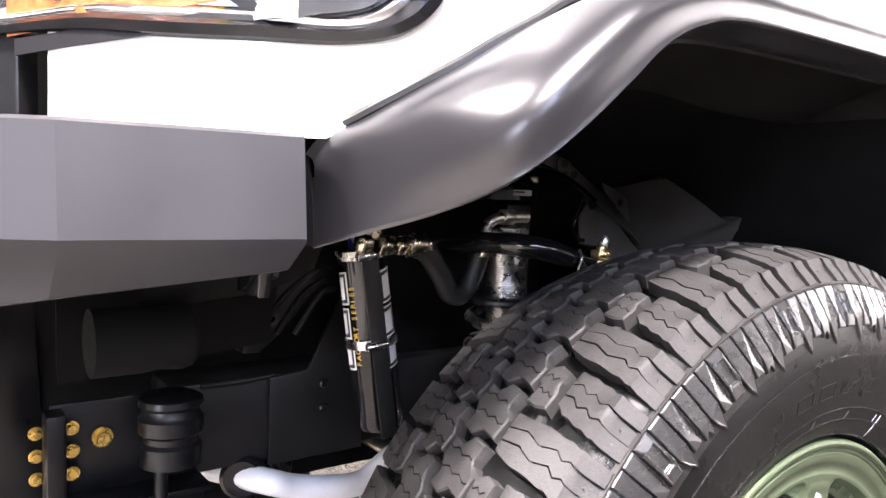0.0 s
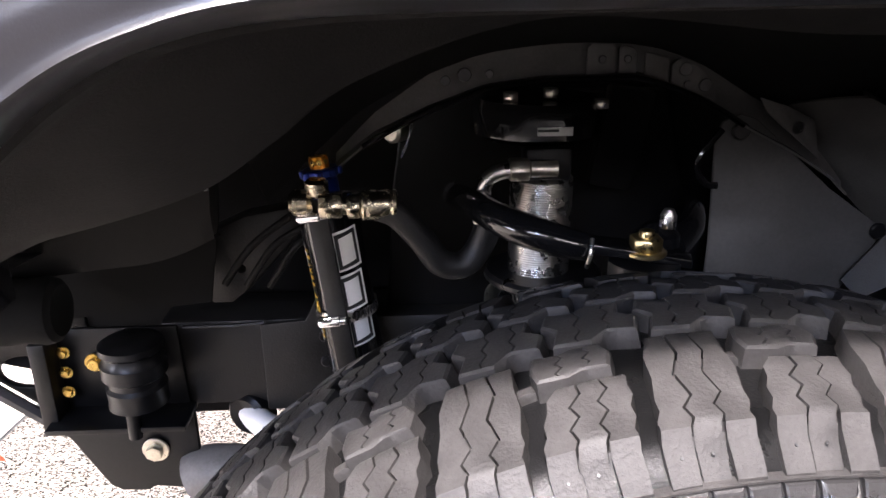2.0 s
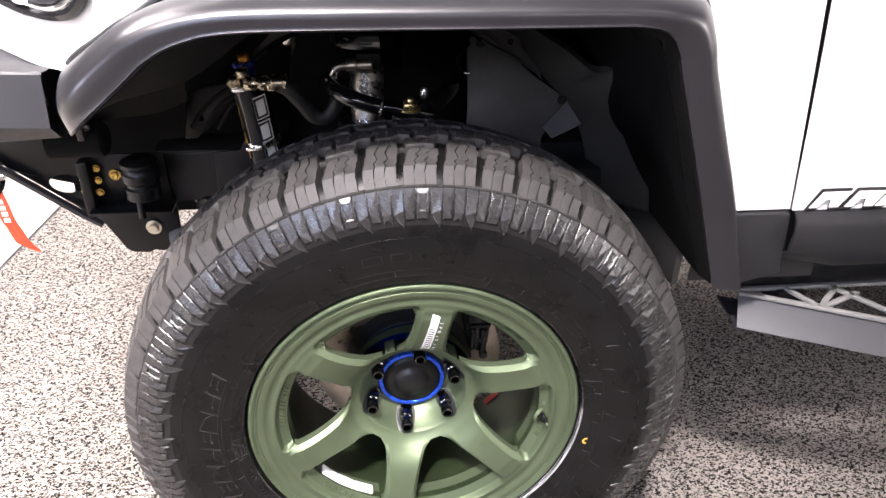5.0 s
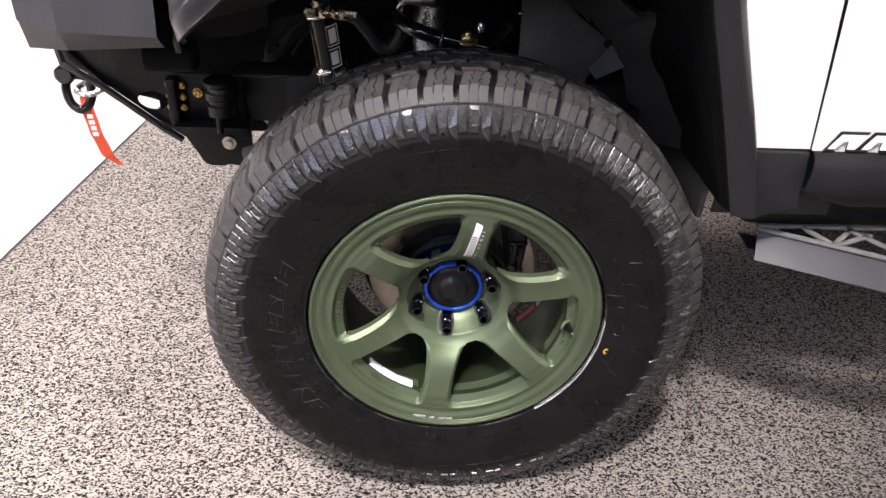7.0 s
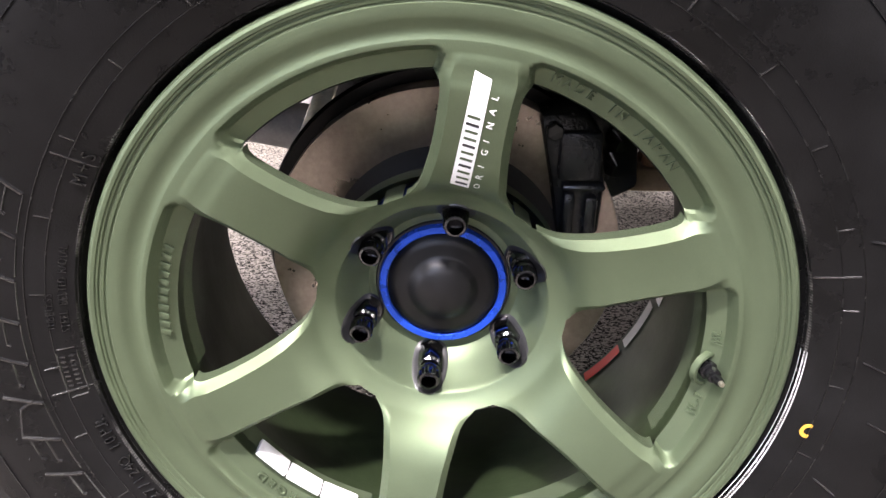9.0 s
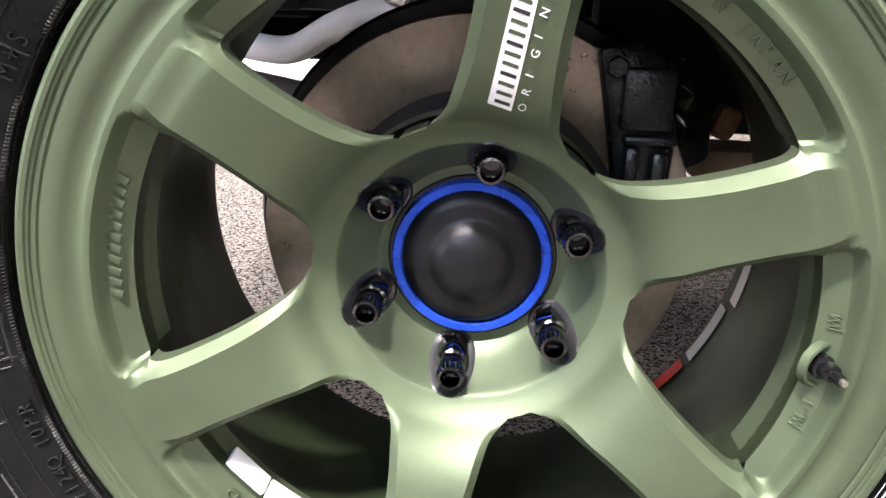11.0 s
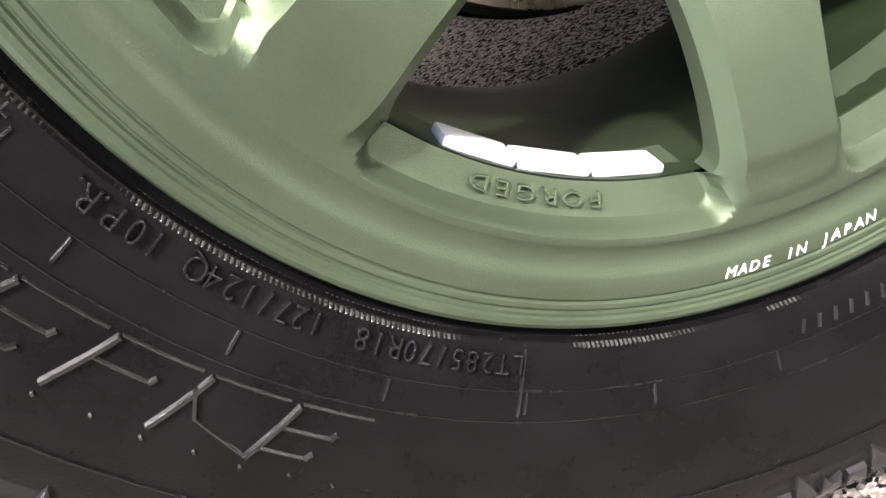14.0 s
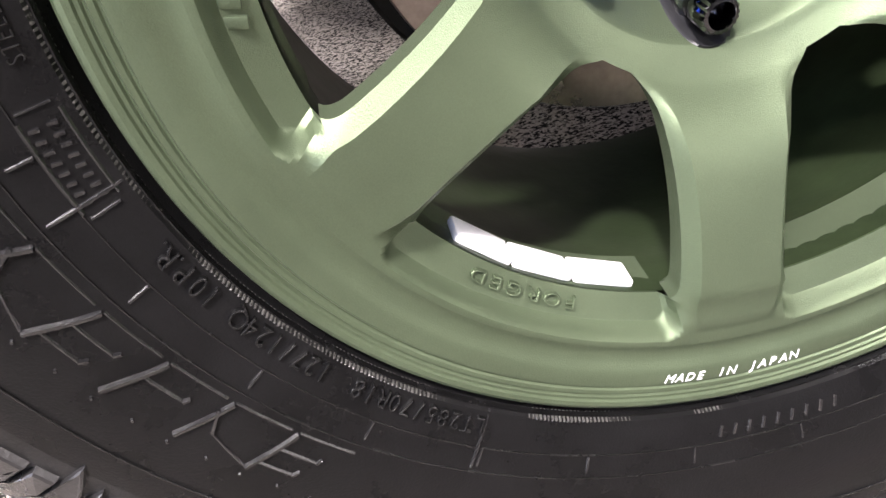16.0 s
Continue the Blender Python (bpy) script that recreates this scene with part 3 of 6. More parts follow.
    lip = [(0.2106, 0.0038), (0.2111, 0.0033), (0.2135, 0.0040), (0.2160, 0.0043), (0.2185, 0.0037), (0.2210, 0.0024), (0.2230, 0.0010), (0.2250, -0.0001), (0.2280, -0.0008), (0.2310, -0.0012), (0.2326, -0.0013), (0.2333, -0.0004), (0.2341, -0.0004), (0.2348, -0.0016), (0.2366, -0.0021), (0.2372, -0.0012), (0.2379, -0.0013),
           (0.2385, -0.0026), (0.2398, -0.0028), (0.2404, -0.0042), (0.2425, -0.0048), (0.2445, -0.0040), (0.2462, -0.0015), (0.2465, 0.004), (0.2455, 0.011), (0.236, 0.016)]
    merge(bm, spin(lip, 180))
    return bm


wheel = part("wheel", rim_face(), wheel_green, car, "matt green forged six-spoke wheel with black lug nuts", angle=27)
wheel.location = (0, 0, AXLE)
barrel = part("barrel", spin([(0.1907, 0.0215), (0.1914, 0.030), (0.1922, 0.046), (0.198, 0.060), (0.206, 0.090), (0.210, 0.13), (0.212, 0.19), (0.217, 0.218), (0.226, 0.226), (0.238, 0.232), (0.244, 0.240), (0.2475, 0.236), (0.243, 0.222), (0.228, 0.21), (0.219, 0.15), (0.216, 0.06), (0.22, 0.03)], 120), shaded_green, wheel)


def lug_nut_bm():
    bm = turned([(0.0001, 0.036), (0.0056, 0.036), (0.0058, 0.0495), (0.0064, 0.0505)], 20)
    rows = []
    for r, v, cut in ((0.0064, 0.0505, 0.0), (0.0084, 0.0500, 0.0007), (0.0094, 0.0482, 0.0010), (0.0094, 0.0420, 0.0010), (0.0090, 0.0408, 0.0004), (0.0094, 0.0396, 0.0), (0.0094, 0.0360, 0.0), (0.0086, 0.0345, 0.0), (0.0086, 0.030, 0.0), (0.0100, 0.0285, 0.0)):
        rows.append([((r - cut * (i % 2)) * math.cos(math.pi * i / 20), (r - cut * (i % 2)) * math.sin(math.pi * i / 20), v) for i in range(40)])
    merge(bm, grid(rows, closed_v=True))
    merge(bm, shift(hexagon(0.0118, 0.020, 0.0008), pose(0, 0, 0.0185)))
    merge(bm, turned([(0.0001, 0.009), (0.0132, 0.009), (0.0135, 0.006), (0.0115, 0.0), (0.0001, 0.0)], 20))
    return shift(bm, pose(0, 0, 0, 90))  # along -y


LUG_R = 0.0692


def seat_shade_bm():
    """Black patch for the shade in a lug nut's seat, on the recess's sloping wall."""
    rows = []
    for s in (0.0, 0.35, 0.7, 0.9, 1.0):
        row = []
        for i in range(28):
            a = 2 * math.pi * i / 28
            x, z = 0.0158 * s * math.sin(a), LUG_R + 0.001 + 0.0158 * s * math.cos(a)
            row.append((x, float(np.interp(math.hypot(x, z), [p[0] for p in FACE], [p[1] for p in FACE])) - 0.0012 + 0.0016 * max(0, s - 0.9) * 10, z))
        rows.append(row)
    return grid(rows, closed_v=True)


nut_shade = part("lug_seat_shade", seat_shade_bm(), black_print, wheel)
nut_shade.rotation_euler = (0, radians(LEANS), 0)
lug = part("lug_nut", lug_nut_bm(), dark_chrome, wheel, "black open-ended lug nut")
lug.location = on_wheel(LUG_R, LEANS, 0.1080)
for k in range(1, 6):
    ob = new("lug_seat_shade", nut_shade.data)
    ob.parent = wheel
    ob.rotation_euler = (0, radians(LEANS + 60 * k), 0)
    ob = new("lug_nut", lug.data)
    ob.parent = wheel
    ob.location = on_wheel(LUG_R, LEANS + 60 * k, 0.1080)
    ob["label"] = lug["label"]
cap = part("centre_cap", spin([(0.0001, 0.0800), (0.008, 0.0804), (0.018, 0.0830), (0.0240, 0.0862), (0.0268, 0.0895), (0.0300, 0.0910), (0.037, 0.0915), (0.0425, 0.0935), (0.0458, 0.0975), (0.0463, 0.115)], 64), cap_black, wheel, "black domed centre cap")
part("cap_ring", spin([(0.0460, 0.0965), (0.0470, 0.0950), (0.0518, 0.0952), (0.0530, 0.0972), (0.0532, 0.115)], 64), blue_anodised, wheel, "blue anodised ring")
part("cap_seal", spin([(0.0532, 0.1010), (0.0550, 0.1010), (0.0562, 0.1060)], 64), black_print, wheel)

# valve
valve = part("valve_stem", shift(turned([(0.0001, 0.022), (0.0036, 0.022), (0.0040, 0.020), (0.0040, 0.014), (0.0060, 0.0135), (0.0064, 0.012), (0.0064, 0.006), (0.0082, 0.005), (0.0086, 0.002), (0.0086, 0.0)], 18), pose(0, 0, 0, 90)), gloss_black, wheel)
valve.matrix_local = Matrix.Translation(on_wheel(0.1976, 96.4, 0.0180)) @ Matrix.Rotation(radians(96.4), 4, 'Y') @ Matrix.Rotation(radians(-14), 4, 'X') @ Matrix.Scale(0.85, 4)
part("valve_cap", shift(turned([(0.0001, 0.0255), (0.002, 0.0255), (0.0024, 0.024), (0.0024, 0.0215)], 12), pose(0, 0, 0, 90)), zinc, valve)

# balance weights on the barrel
for k in range(3):
    a = 206.2 + 10.0 * k
    w = part("balance_weight", box(0.0318, 0.0165, 0.0046, 0.0014), weight_white, wheel, "white stick-on balance weight")
    w.location = on_wheel(0.1888, a, 0.0325)
    w.rotation_euler = (0, radians(a), 0)


def lettered(text, r, start, per, size, depth, y_of, mat, parent, name, inward=False, squeeze=1.0, slant=0.0):
    """Characters along an arc; per is the step in degrees."""
    bm = bmesh.new()
    for i, c in enumerate(text):
        if c == " ":
            continue
        a = start + (-per if inward else per) * i
        g = letters(c, size, depth)
        xs = [v.co.x for v in g.verts]
        bmesh.ops.translate(g, vec=(-(min(xs) + max(xs)) / 2, 0, -size * 0.35), verts=g.verts)
        bmesh.ops.scale(g, vec=(squeeze, 1, 1), verts=g.verts)
        for v in g.verts:
            v.co.x += slant * v.co.z
        shift(g, pose(0, 0, 0, 0, a + (180 if inward else 0), 0))
        bmesh.ops.translate(g, vec=on_wheel(r, a, 0), verts=g.verts)
        for v in g.verts:
            v.co.y += y_of(math.hypot(v.co.x, v.co.z))
        merge(bm, g)
    return part(name, bm, mat, parent, smooth=False)


lettered("FORGED", 0.1972, 211.3, 2.95, 0.0076, 0.0016, lambda r: ledge_y(r) - 0.0004, wheel_green, wheel, "raised_lettering", squeeze=1.6)
lettered("MADE IN JAPAN", 0.2292, 195.8, 1.37, 0.0067, 0.0003, lambda r: -0.0005 - (r - 0.2250) * 0.13, white_print, wheel, "printed_lettering", inward=True, slant=0.28)
lettered("MADE IN JAPAN", 0.2000, 21.0, 2.3, 0.0090, 0.0015, ledge_y, wheel_green, wheel, "raised_lettering")
lettered("JWL", 0.1985, 90.0, 1.32, 0.0084, 0.0015, ledge_y, wheel_green, wheel, "raised_lettering", inward=True, squeeze=0.8)
lettered("JWL-T", 0.1985, 107.9, 1.20, 0.0084, 0.0015, ledge_y, wheel_green, wheel, "raised_lettering", inward=True, squeeze=0.8)
boss = part("valve_boss", shift(turned([(0.0110, 0.0016), (0.0124, 0.0022), (0.0136, 0.0016), (0.0140, -0.0030), (0.0110, -0.0030), (0.0110, 0.0016)], 28), pose(0, 0, 0, 90)), wheel_green, wheel)
boss.matrix_local = Matrix.Translation(on_wheel(0.1976, 96.4, ledge_y(0.1976))) @ Matrix.Rotation(radians(96.4), 4, "Y") @ Matrix.Rotation(radians(-29), 4, "X")
# maker's name on the ledge, as plain raised bars
for k in range(11):
    g = box(0.0044, 0.0022, 0.0092, 0.0005)
    q = part("raised_bar", g, wheel_green, wheel)
    q.location = on_wheel(0.2005, 269.3 + 1.98 * k, ledge_y(0.2005) - 0.0006)
    q.rotation_euler = (0, radians(269.3 + 1.98 * k + 14), 0)


def spoke_y(r):
    return float(np.interp(r, [p[0] for p in FACE], [p[1] for p in FACE]) - np.interp(r, *CREST))


def on_spoke(u, r, lift):
    """A place on the first spoke: u across it, r along it."""
    a = radians(LEANS)
    return Vector((r * math.sin(a) + u * math.cos(a), spoke_y(math.hypot(r, u)) - lift, r * math.cos(a) - u * math.sin(a)))


def spoke_patch(name, corners, lift, mat):
    """A thin printed patch that follows the spoke between (u, r) corners."""
    (a, b, c, d) = corners
    rows = []
    for i in range(17):
        t = i / 16
        p = (a[0] + (d[0] - a[0]) * t, a[1] + (d[1] - a[1]) * t)
        q = (b[0] + (c[0] - b[0]) * t, b[1] + (c[1] - b[1]) * t)
        rows.append([on_spoke(p[0] + (q[0] - p[0]) * v, p[1] + (q[1] - p[1]) * v, lift) for v in (0, 0.5, 1)])
    return part(name, grid(rows), mat, wheel)


spoke_patch("decal", ((-0.0098, 0.1110), (0.0035, 0.1085), (0.0045, 0.1905), (-0.0065, 0.1945)), 0.0007, white_print)
for k in range(11):
    r0 = 0.1125 + 0.0052 * k
    spoke_patch("decal_mark", ((-0.0066, r0), (0.0020, r0 - 0.0014), (0.0021, r0 + 0.0006), (-0.0063, r0 + 0.0020)), 0.0010, wheel_green if k % 3 else black_print)
bm = bmesh.new()
for k, ch in enumerate("ORIGINAL"):
    g = letters(ch, 0.0062, 0.0002)
    bmesh.ops.translate(g, vec=(-0.002, 0, -0.002), verts=g.verts)
    shift(g, pose(0, 0, 0, 0, LEANS - 78, 0))
    p = on_spoke(0.0086, 0.1115 + 0.0098 * k, 0.0006)
    slope = (spoke_y(0.1115 + 0.0098 * k + 0.003) - spoke_y(0.1115 + 0.0098 * k - 0.003)) / 0.006
    for v in g.verts:
        v.co.y += slope * (v.co.x * math.sin(radians(LEANS)) + v.co.z * math.cos(radians(LEANS)))
    bmesh.ops.translate(g, vec=p, verts=g.verts)
    merge(bm, g)
part("printed_lettering", bm, white_print, wheel, smooth=False)

# ---- sidewall of the tyre ----
lettered("LT285/70R18", 0.2582, 218.2, 1.445, 0.0108, 0.0018, side_y, letter_rubber, tyre, "raised_lettering")
lettered("127/124Q", 0.2582, 236.7, 1.42, 0.0108, 0.0018, side_y, letter_rubber, tyre, "raised_lettering")
lettered("10", 0.2582, 249.9, 1.45, 0.0108, 0.0018, side_y, letter_rubber, tyre, "raised_lettering")
lettered("P.R.", 0.2582, 253.1, 0.98, 0.0108, 0.0018, side_y, letter_rubber, tyre, "raised_lettering")
lettered("STEEL BELTED RADIAL", 0.2592, 272.6, 0.80, 0.0070, 0.0008, side_y, letter_rubber, tyre, "raised_lettering", squeeze=0.85)
lettered("TUBELESS", 0.2672, 273.2, 0.80, 0.0070, 0.0008, side_y, letter_rubber, tyre, "raised_lettering", squeeze=0.85)
lettered("M+S", 0.2590, 298.4, 2.0, 0.0118, 0.0018, side_y, letter_rubber, tyre, "raised_lettering")


def side_bar(r0, t0, r1, t1, width, height, sink=0.0008):
    """A thin raised rib on the sidewall between two places (radius, degrees)."""
    rows = []
    for i in range(7):
        v = i / 6
        r, t = r0 + (r1 - r0) * v, t0 + (t1 - t0) * v
        p = on_wheel(r, t, 0)
        q0, q1 = on_wheel(r0, t0, 0), on_wheel(r1, t1, 0)
        ahead = (q1 - q0).normalized()
        side = Vector((ahead.z, 0, -ahead.x)) * width / 2
        y = side_y(r)
        foot = side * (1 + 0.9 * (height + sink) / width)
        rows.append([p + foot + Vector((0, y + sink, 0)), p + side + Vector((0, y - height, 0)), p - side + Vector((0, y - height, 0)), p - foot + Vector((0, y + sink, 0))])
    bm = grid(rows, closed_v=True)
    bm.verts.ensure_lookup_table()
    bm.faces.new([bm.verts[i] for i in range(4)])
    bm.faces.new([bm.verts[24 + i] for i in range(4)])
    return bm


def side_ring(r, width, height):
    return spin([(r - width, side_y(r - width) + 0.0005), (r - width / 2, side_y(r) - height), (r + width / 2, side_y(r) - height), (r + width, side_y(r + width) + 0.0005)], 180)


for r, w, h in ((0.2515, 0.0010, 0.0008), (0.2685, 0.0005, 0.0005), (0.2805, 0.0005, 0.0006), (0.3315, 0.0006, 0.0008)):
    part("moulding_line", side_ring(r, w, h), letter_rubber, tyre)
part("shoulder_rib", side_ring(0.3942, 0.0011, 0.0040), tread_rubber, tyre)
# thin paler band that paints the overhead light on to the upper sidewall
band = [(r, side_y(r) - 0.0006 * min(1.0, (r - 0.3480) / 0.006)) for r in (0.3482, 0.352, 0.356, 0.362, 0.368, 0.375, 0.382, 0.388, 0.3935)]
part("upper_sidewall", spin(band, 160), lit_rubber, tyre, "upper sidewall between the lugs, greyed to paint in light from above")
for k in range(29):
    part("moulding_tick", side_bar(0.2690, 204.4 + 360 / 29 * k, 0.2770, 204.4 + 360 / 29 * k, 0.0008, 0.0008), rib_rubber, tyre)
for a in (217.4, 262.0, 301.0, 20.0, 75.0, 128.0):
    part("moulding_tick", side_bar(0.2520, a, 0.2780, a, 0.0009, 0.0009), rib_rubber, tyre)

# plain slanted strokes where the model name is moulded: one broad bar a piece, thin rails and short bars
for k in range(10):
    a0 = 229.1 + 6.55 * k
    lean, wide = 2.0, 5.9
    part("moulded_bar", side_bar(0.2855, a0 + wide, 0.3090, a0 + wide + lean, 0.0014, 0.0015), rib_rubber, tyre)
    part("moulded_bar", side_bar(0.2850, a0 + 0.2, 0.2850, a0 + wide, 0.0005, 0.0007), rib_rubber, tyre)
    if k % 3 == 1:
        part("moulded_bar", side_bar(0.2905, a0 + wide + 0.8, 0.3010, a0 + wide - 0.3, 0.0012, 0.0014), rib_rubber, tyre)
        part("moulded_bar", side_bar(0.3010, a0 + wide - 0.3, 0.3085, a0 + 1.6, 0.0007, 0.0009), rib_rubber, tyre)
    else:
        part("moulded_bar", side_bar(0.2950, a0 + 2.8, 0.2950, a0 + wide + 0.8, 0.0006, 0.0009), rib_rubber, tyre)
        part("moulded_bar", side_bar(0.2925, a0 + 2.5, 0.2952, a0 + 2.8, 0.0010, 0.0012), rib_rubber, tyre)
        if k % 3 == 0:
            part("moulded_bar", side_bar(0.3046, a0 + 4.0, 0.3046, a0 + wide + 1.5, 0.0006, 0.0009), rib_rubber, tyre)
            part("moulded_bar", side_bar(0.3020, a0 + 3.6, 0.3048, a0 + 4.0, 0.0010, 0.0012), rib_rubber, tyre)
    for r, d in ((0.3130, 1.2), (0.3120, 4.4)):
        part("moulded_pip", side_bar(r, a0 + d, r + 0.0008, a0 + d + 0.1, 0.0011, 0.0010), rib_rubber, tyre)
for a0 in (346.0, 353.0, 0.0, 7.0):
    for r, lean in ((0.2960, 0.0), (0.3090, 0.0)):
        part("moulded_bar", side_bar(r, a0, r, a0 + 4.6, 0.0005, 0.0004), tyre_rubber, tyre)
    for d in (0.0, 4.6):
        part("moulded_bar", side_bar(0.2960, a0 + d, 0.3090, a0 + d, 0.0005, 0.0004), tyre_rubber, tyre)
for a0, r0, r1 in ((62.0, 0.300, 0.318), (70.0, 0.285, 0.300), (79.0, 0.300, 0.316), (88.0, 0.284, 0.298), (97.0, 0.298, 0.318), (108.0, 0.286, 0.304), (121.0, 0.296, 0.312)):
    part("moulded_bar", side_bar(r0, a0, r1, a0 + 1.2, 0.0009, 0.0011), rib_rubber, tyre)
# small framed panel of two unreadable lines
for r0, t0, r1, t1 in ((0.2560, 261.4, 0.2560, 268.8), (0.2680, 261.4, 0.2680, 268.8), (0.2570, 260.8, 0.2670, 260.8), (0.2570, 269.4, 0.2670, 269.4)):
    part("moulded_bar", side_bar(r0, t0, r1, t1, 0.0006, 0.0007), rib_rubber, tyre)
for k in range(8):
    for r in (0.2582, 0.2634):
        part("moulded_bar", side_bar(r, 261.9 + 0.86 * k, r + 0.0030, 261.9 + 0.86 * k + 0.12, 0.0011, 0.0007), rib_rubber, tyre)
for a0 in (155.0, 175.0):
    for k in range(9):
        part("moulded_bar", side_bar(0.2600, a0 + 1.7 * k, 0.2655, a0 + 1.7 * k + 0.4, 0.0012, 0.0006), rib_rubber, tyre)
dot = part("paint_dot", spin([(0.0032, -0.0002), (0.0033, -0.0008), (0.0058, -0.0008), (0.0059, -0.0002)], 20), gold_print, tyre, "yellow painted dot")
dot.location = on_wheel(0.2680, 101.1, side_y(0.267) - 0.0003)
# fine knurling round the bead, stronger in places
rows = []
for i in range(1500):
    a = 360 * i / 1500
    swell = max(0.0, noise.noise(Vector((7 * math.cos(radians(a)), 7 * math.sin(radians(a)), 3.1))) + 0.15)
    up = (0.0009 if i % 2 else 0.0) * min(1.0, 2.2 * swell)
    rows.append([on_wheel(r, a, side_y(r) + 0.0002 - up * k) for r, k in ((0.2503, 0.0), (0.2510, 1.0), (0.2524, 1.0), (0.2532, 0.0))])
part("bead_knurling", grid(rows, closed_u=True), knurl_rubber, tyre, "finely knurled bead with dusty glints", smooth=False)
# chalky scuff on the bead
scuff = part("bead_scuff", spin([(0.2505, side_y(0.2505) - 0.0006), (0.2530, side_y(0.253) - 0.0007)], 40, 88, 142), grey_label, tyre)


def side_lug(kind):
    """A lug of the upper sidewall, under the shoulder: pocketed brick, fang, plain bar or notched bar."""
    if kind == 1:
        out = [(-0.0094, 0.3934), (0.0094, 0.3934), (0.0092, 0.3700), (0.0084, 0.3560), (-0.0084, 0.3560), (-0.0092, 0.3700)]
    elif kind == 0:
        out = [(-0.0082, 0.3934), (0.0082, 0.3934), (0.0078, 0.3700), (0.0086, 0.3520), (0.0082, 0.3420), (-0.0020, 0.3530), (-0.0078, 0.3640)]
    elif kind == 2:
        out = [(-0.0080, 0.3934), (0.0080, 0.3934), (0.0076, 0.3700), (0.0066, 0.3560), (-0.0066, 0.3560), (-0.0076, 0.3700)]
    else:
        out = [(-0.0078, 0.3934), (0.0078, 0.3934), (0.0074, 0.3660), (0.0068, 0.3500), (0.0006, 0.3600), (-0.0062, 0.3530), (-0.0074, 0.3660)]
    out = [(s * (0.875, 0.915, 0.875, 0.855)[kind], r) for s, r in out]
    bm = bmesh.new()
    n = len(out)
    cx, cr = sum(p[0] for p in out) / n, sum(p[1] for p in out) / n
    top, low = [], []
    for s, r in out:
        s2, r2 = cx + (s - cx) * 0.90, cr + (r - cr) * (0.99 if r > cr else 0.86)
        lift = float(np.interp(r2, [0.345, 0.356, 0.370, 0.3934], [0.0016, 0.0040, 0.0060, 0.0046]))
        top.append(bm.verts.new(on_wheel(r2, math.degrees(s2 / 0.38), side_y(r2) - lift)))
        low.append(bm.verts.new(on_wheel(r, math.degrees(s / 0.38), side_y(r) + 0.001)))
    if kind == 1:
        inset = []
        sunk = []
        for s, r in out:
            s2, r2 = cx + (s - cx) * 0.55, cr + 0.004 + (r - cr) * 0.50
            inset.append(bm.verts.new(on_wheel(r2, math.degrees(s2 / 0.38), side_y(r2) - 0.0054)))
            sunk.append(bm.verts.new(on_wheel(r2, math.degrees(s2 / 0.38), side_y(r2) - 0.0026)))
        for i in range(n):
            bm.faces.new((top[i], top[(i + 1) % n], inset[(i + 1) % n], inset[i]))
            bm.faces.new((inset[i], inset[(i + 1) % n], sunk[(i + 1) % n], sunk[i]))
        bm.faces.new(sunk)
    else:
        bm.faces.new(top)
    for i in range(n):
        bm.faces.new((top[i], top[(i + 1) % n], low[(i + 1) % n], low[i]))
    rim = [e for e in bm.edges if len(e.link_faces) == 2 and e.verts[0] not in low and e.verts[1] not in low]
    bmesh.ops.bevel(bm, geom=rim, offset=0.0008, segments=1, affect="EDGES", profile=0.5)
    return bm


# ---- body panels ----
def solid(bm, thickness):
    bmesh.ops.recalc_face_normals(bm, faces=bm.faces)
    bmesh.ops.solidify(bm, geom=bm.faces[:], thickness=thickness)
    return bm


# flare: inner return, lip, outer edge, shoulder, seam
LIP = [(-0.433, 0.145, 0.842), (-0.420, 0.092, 0.856), (-0.405, 0.040, 0.870), (-0.389, 0.000, 0.886), (-0.372, -0.018, 0.903), (-0.345, -0.027, 0.927), (-0.315, -0.030, 0.953), (-0.288, -0.031, 0.976),
       (-0.255, -0.031, 0.993), (-0.205, -0.031, 1.004), (-0.100, -0.031, 1.007), (0.050, -0.031, 1.008), (0.180, -0.031, 1.009), (0.235, -0.031, 1.009), (0.270, -0.031, 1.002), (0.288, -0.031, 0.980),
       (0.300, -0.031, 0.945), (0.326, -0.031, 0.873), (0.362, -0.031, 0.768), (0.399, -0.031, 0.655)]
OUT = [(-0.434, 0.146, 0.872), (-0.423, 0.090, 0.888), (-0.409, 0.037, 0.902), (-0.397, -0.002, 0.916), (-0.383, -0.022, 0.932), (-0.363, -0.030, 0.953), (-0.332, -0.033, 0.979), (-0.302, -0.034, 1.001),
       (-0.262, -0.034, 1.016), (-0.206, -0.034, 1.025), (-0.100, -0.034, 1.027), (0.050, -0.034, 1.028), (0.190, -0.034, 1.029), (0.262, -0.034, 1.027), (0.306, -0.034, 1.014), (0.325, -0.034, 0.985),
       (0.336, -0.034, 0.950), (0.364, -0.034, 0.876), (0.404, -0.034, 0.768), (0.437, -0.034, 0.655)]
SEAM_LINE = [(-0.434, 0.160, 0.908), (-0.430, 0.142, 0.921), (-0.417, 0.124, 0.930), (-0.404, 0.104, 0.941), (-0.385, 0.086, 0.955), (-0.362, 0.072, 0.970), (-0.336, 0.062, 0.988), (-0.308, 0.058, 1.004),
             (-0.275, 0.056, 1.019), (-0.206, 0.056, 1.036), (-0.100, 0.056, 1.042), (0.050, 0.056, 1.043), (0.190, 0.056, 1.044), (0.278, 0.056, 1.042), (0.338, 0.056, 1.026), (0.358, 0.056, 0.990),
             (0.366, 0.056, 0.952), (0.386, 0.056, 0.876), (0.416, 0.056, 0.768), (0.446, 0.056, 0.655)]
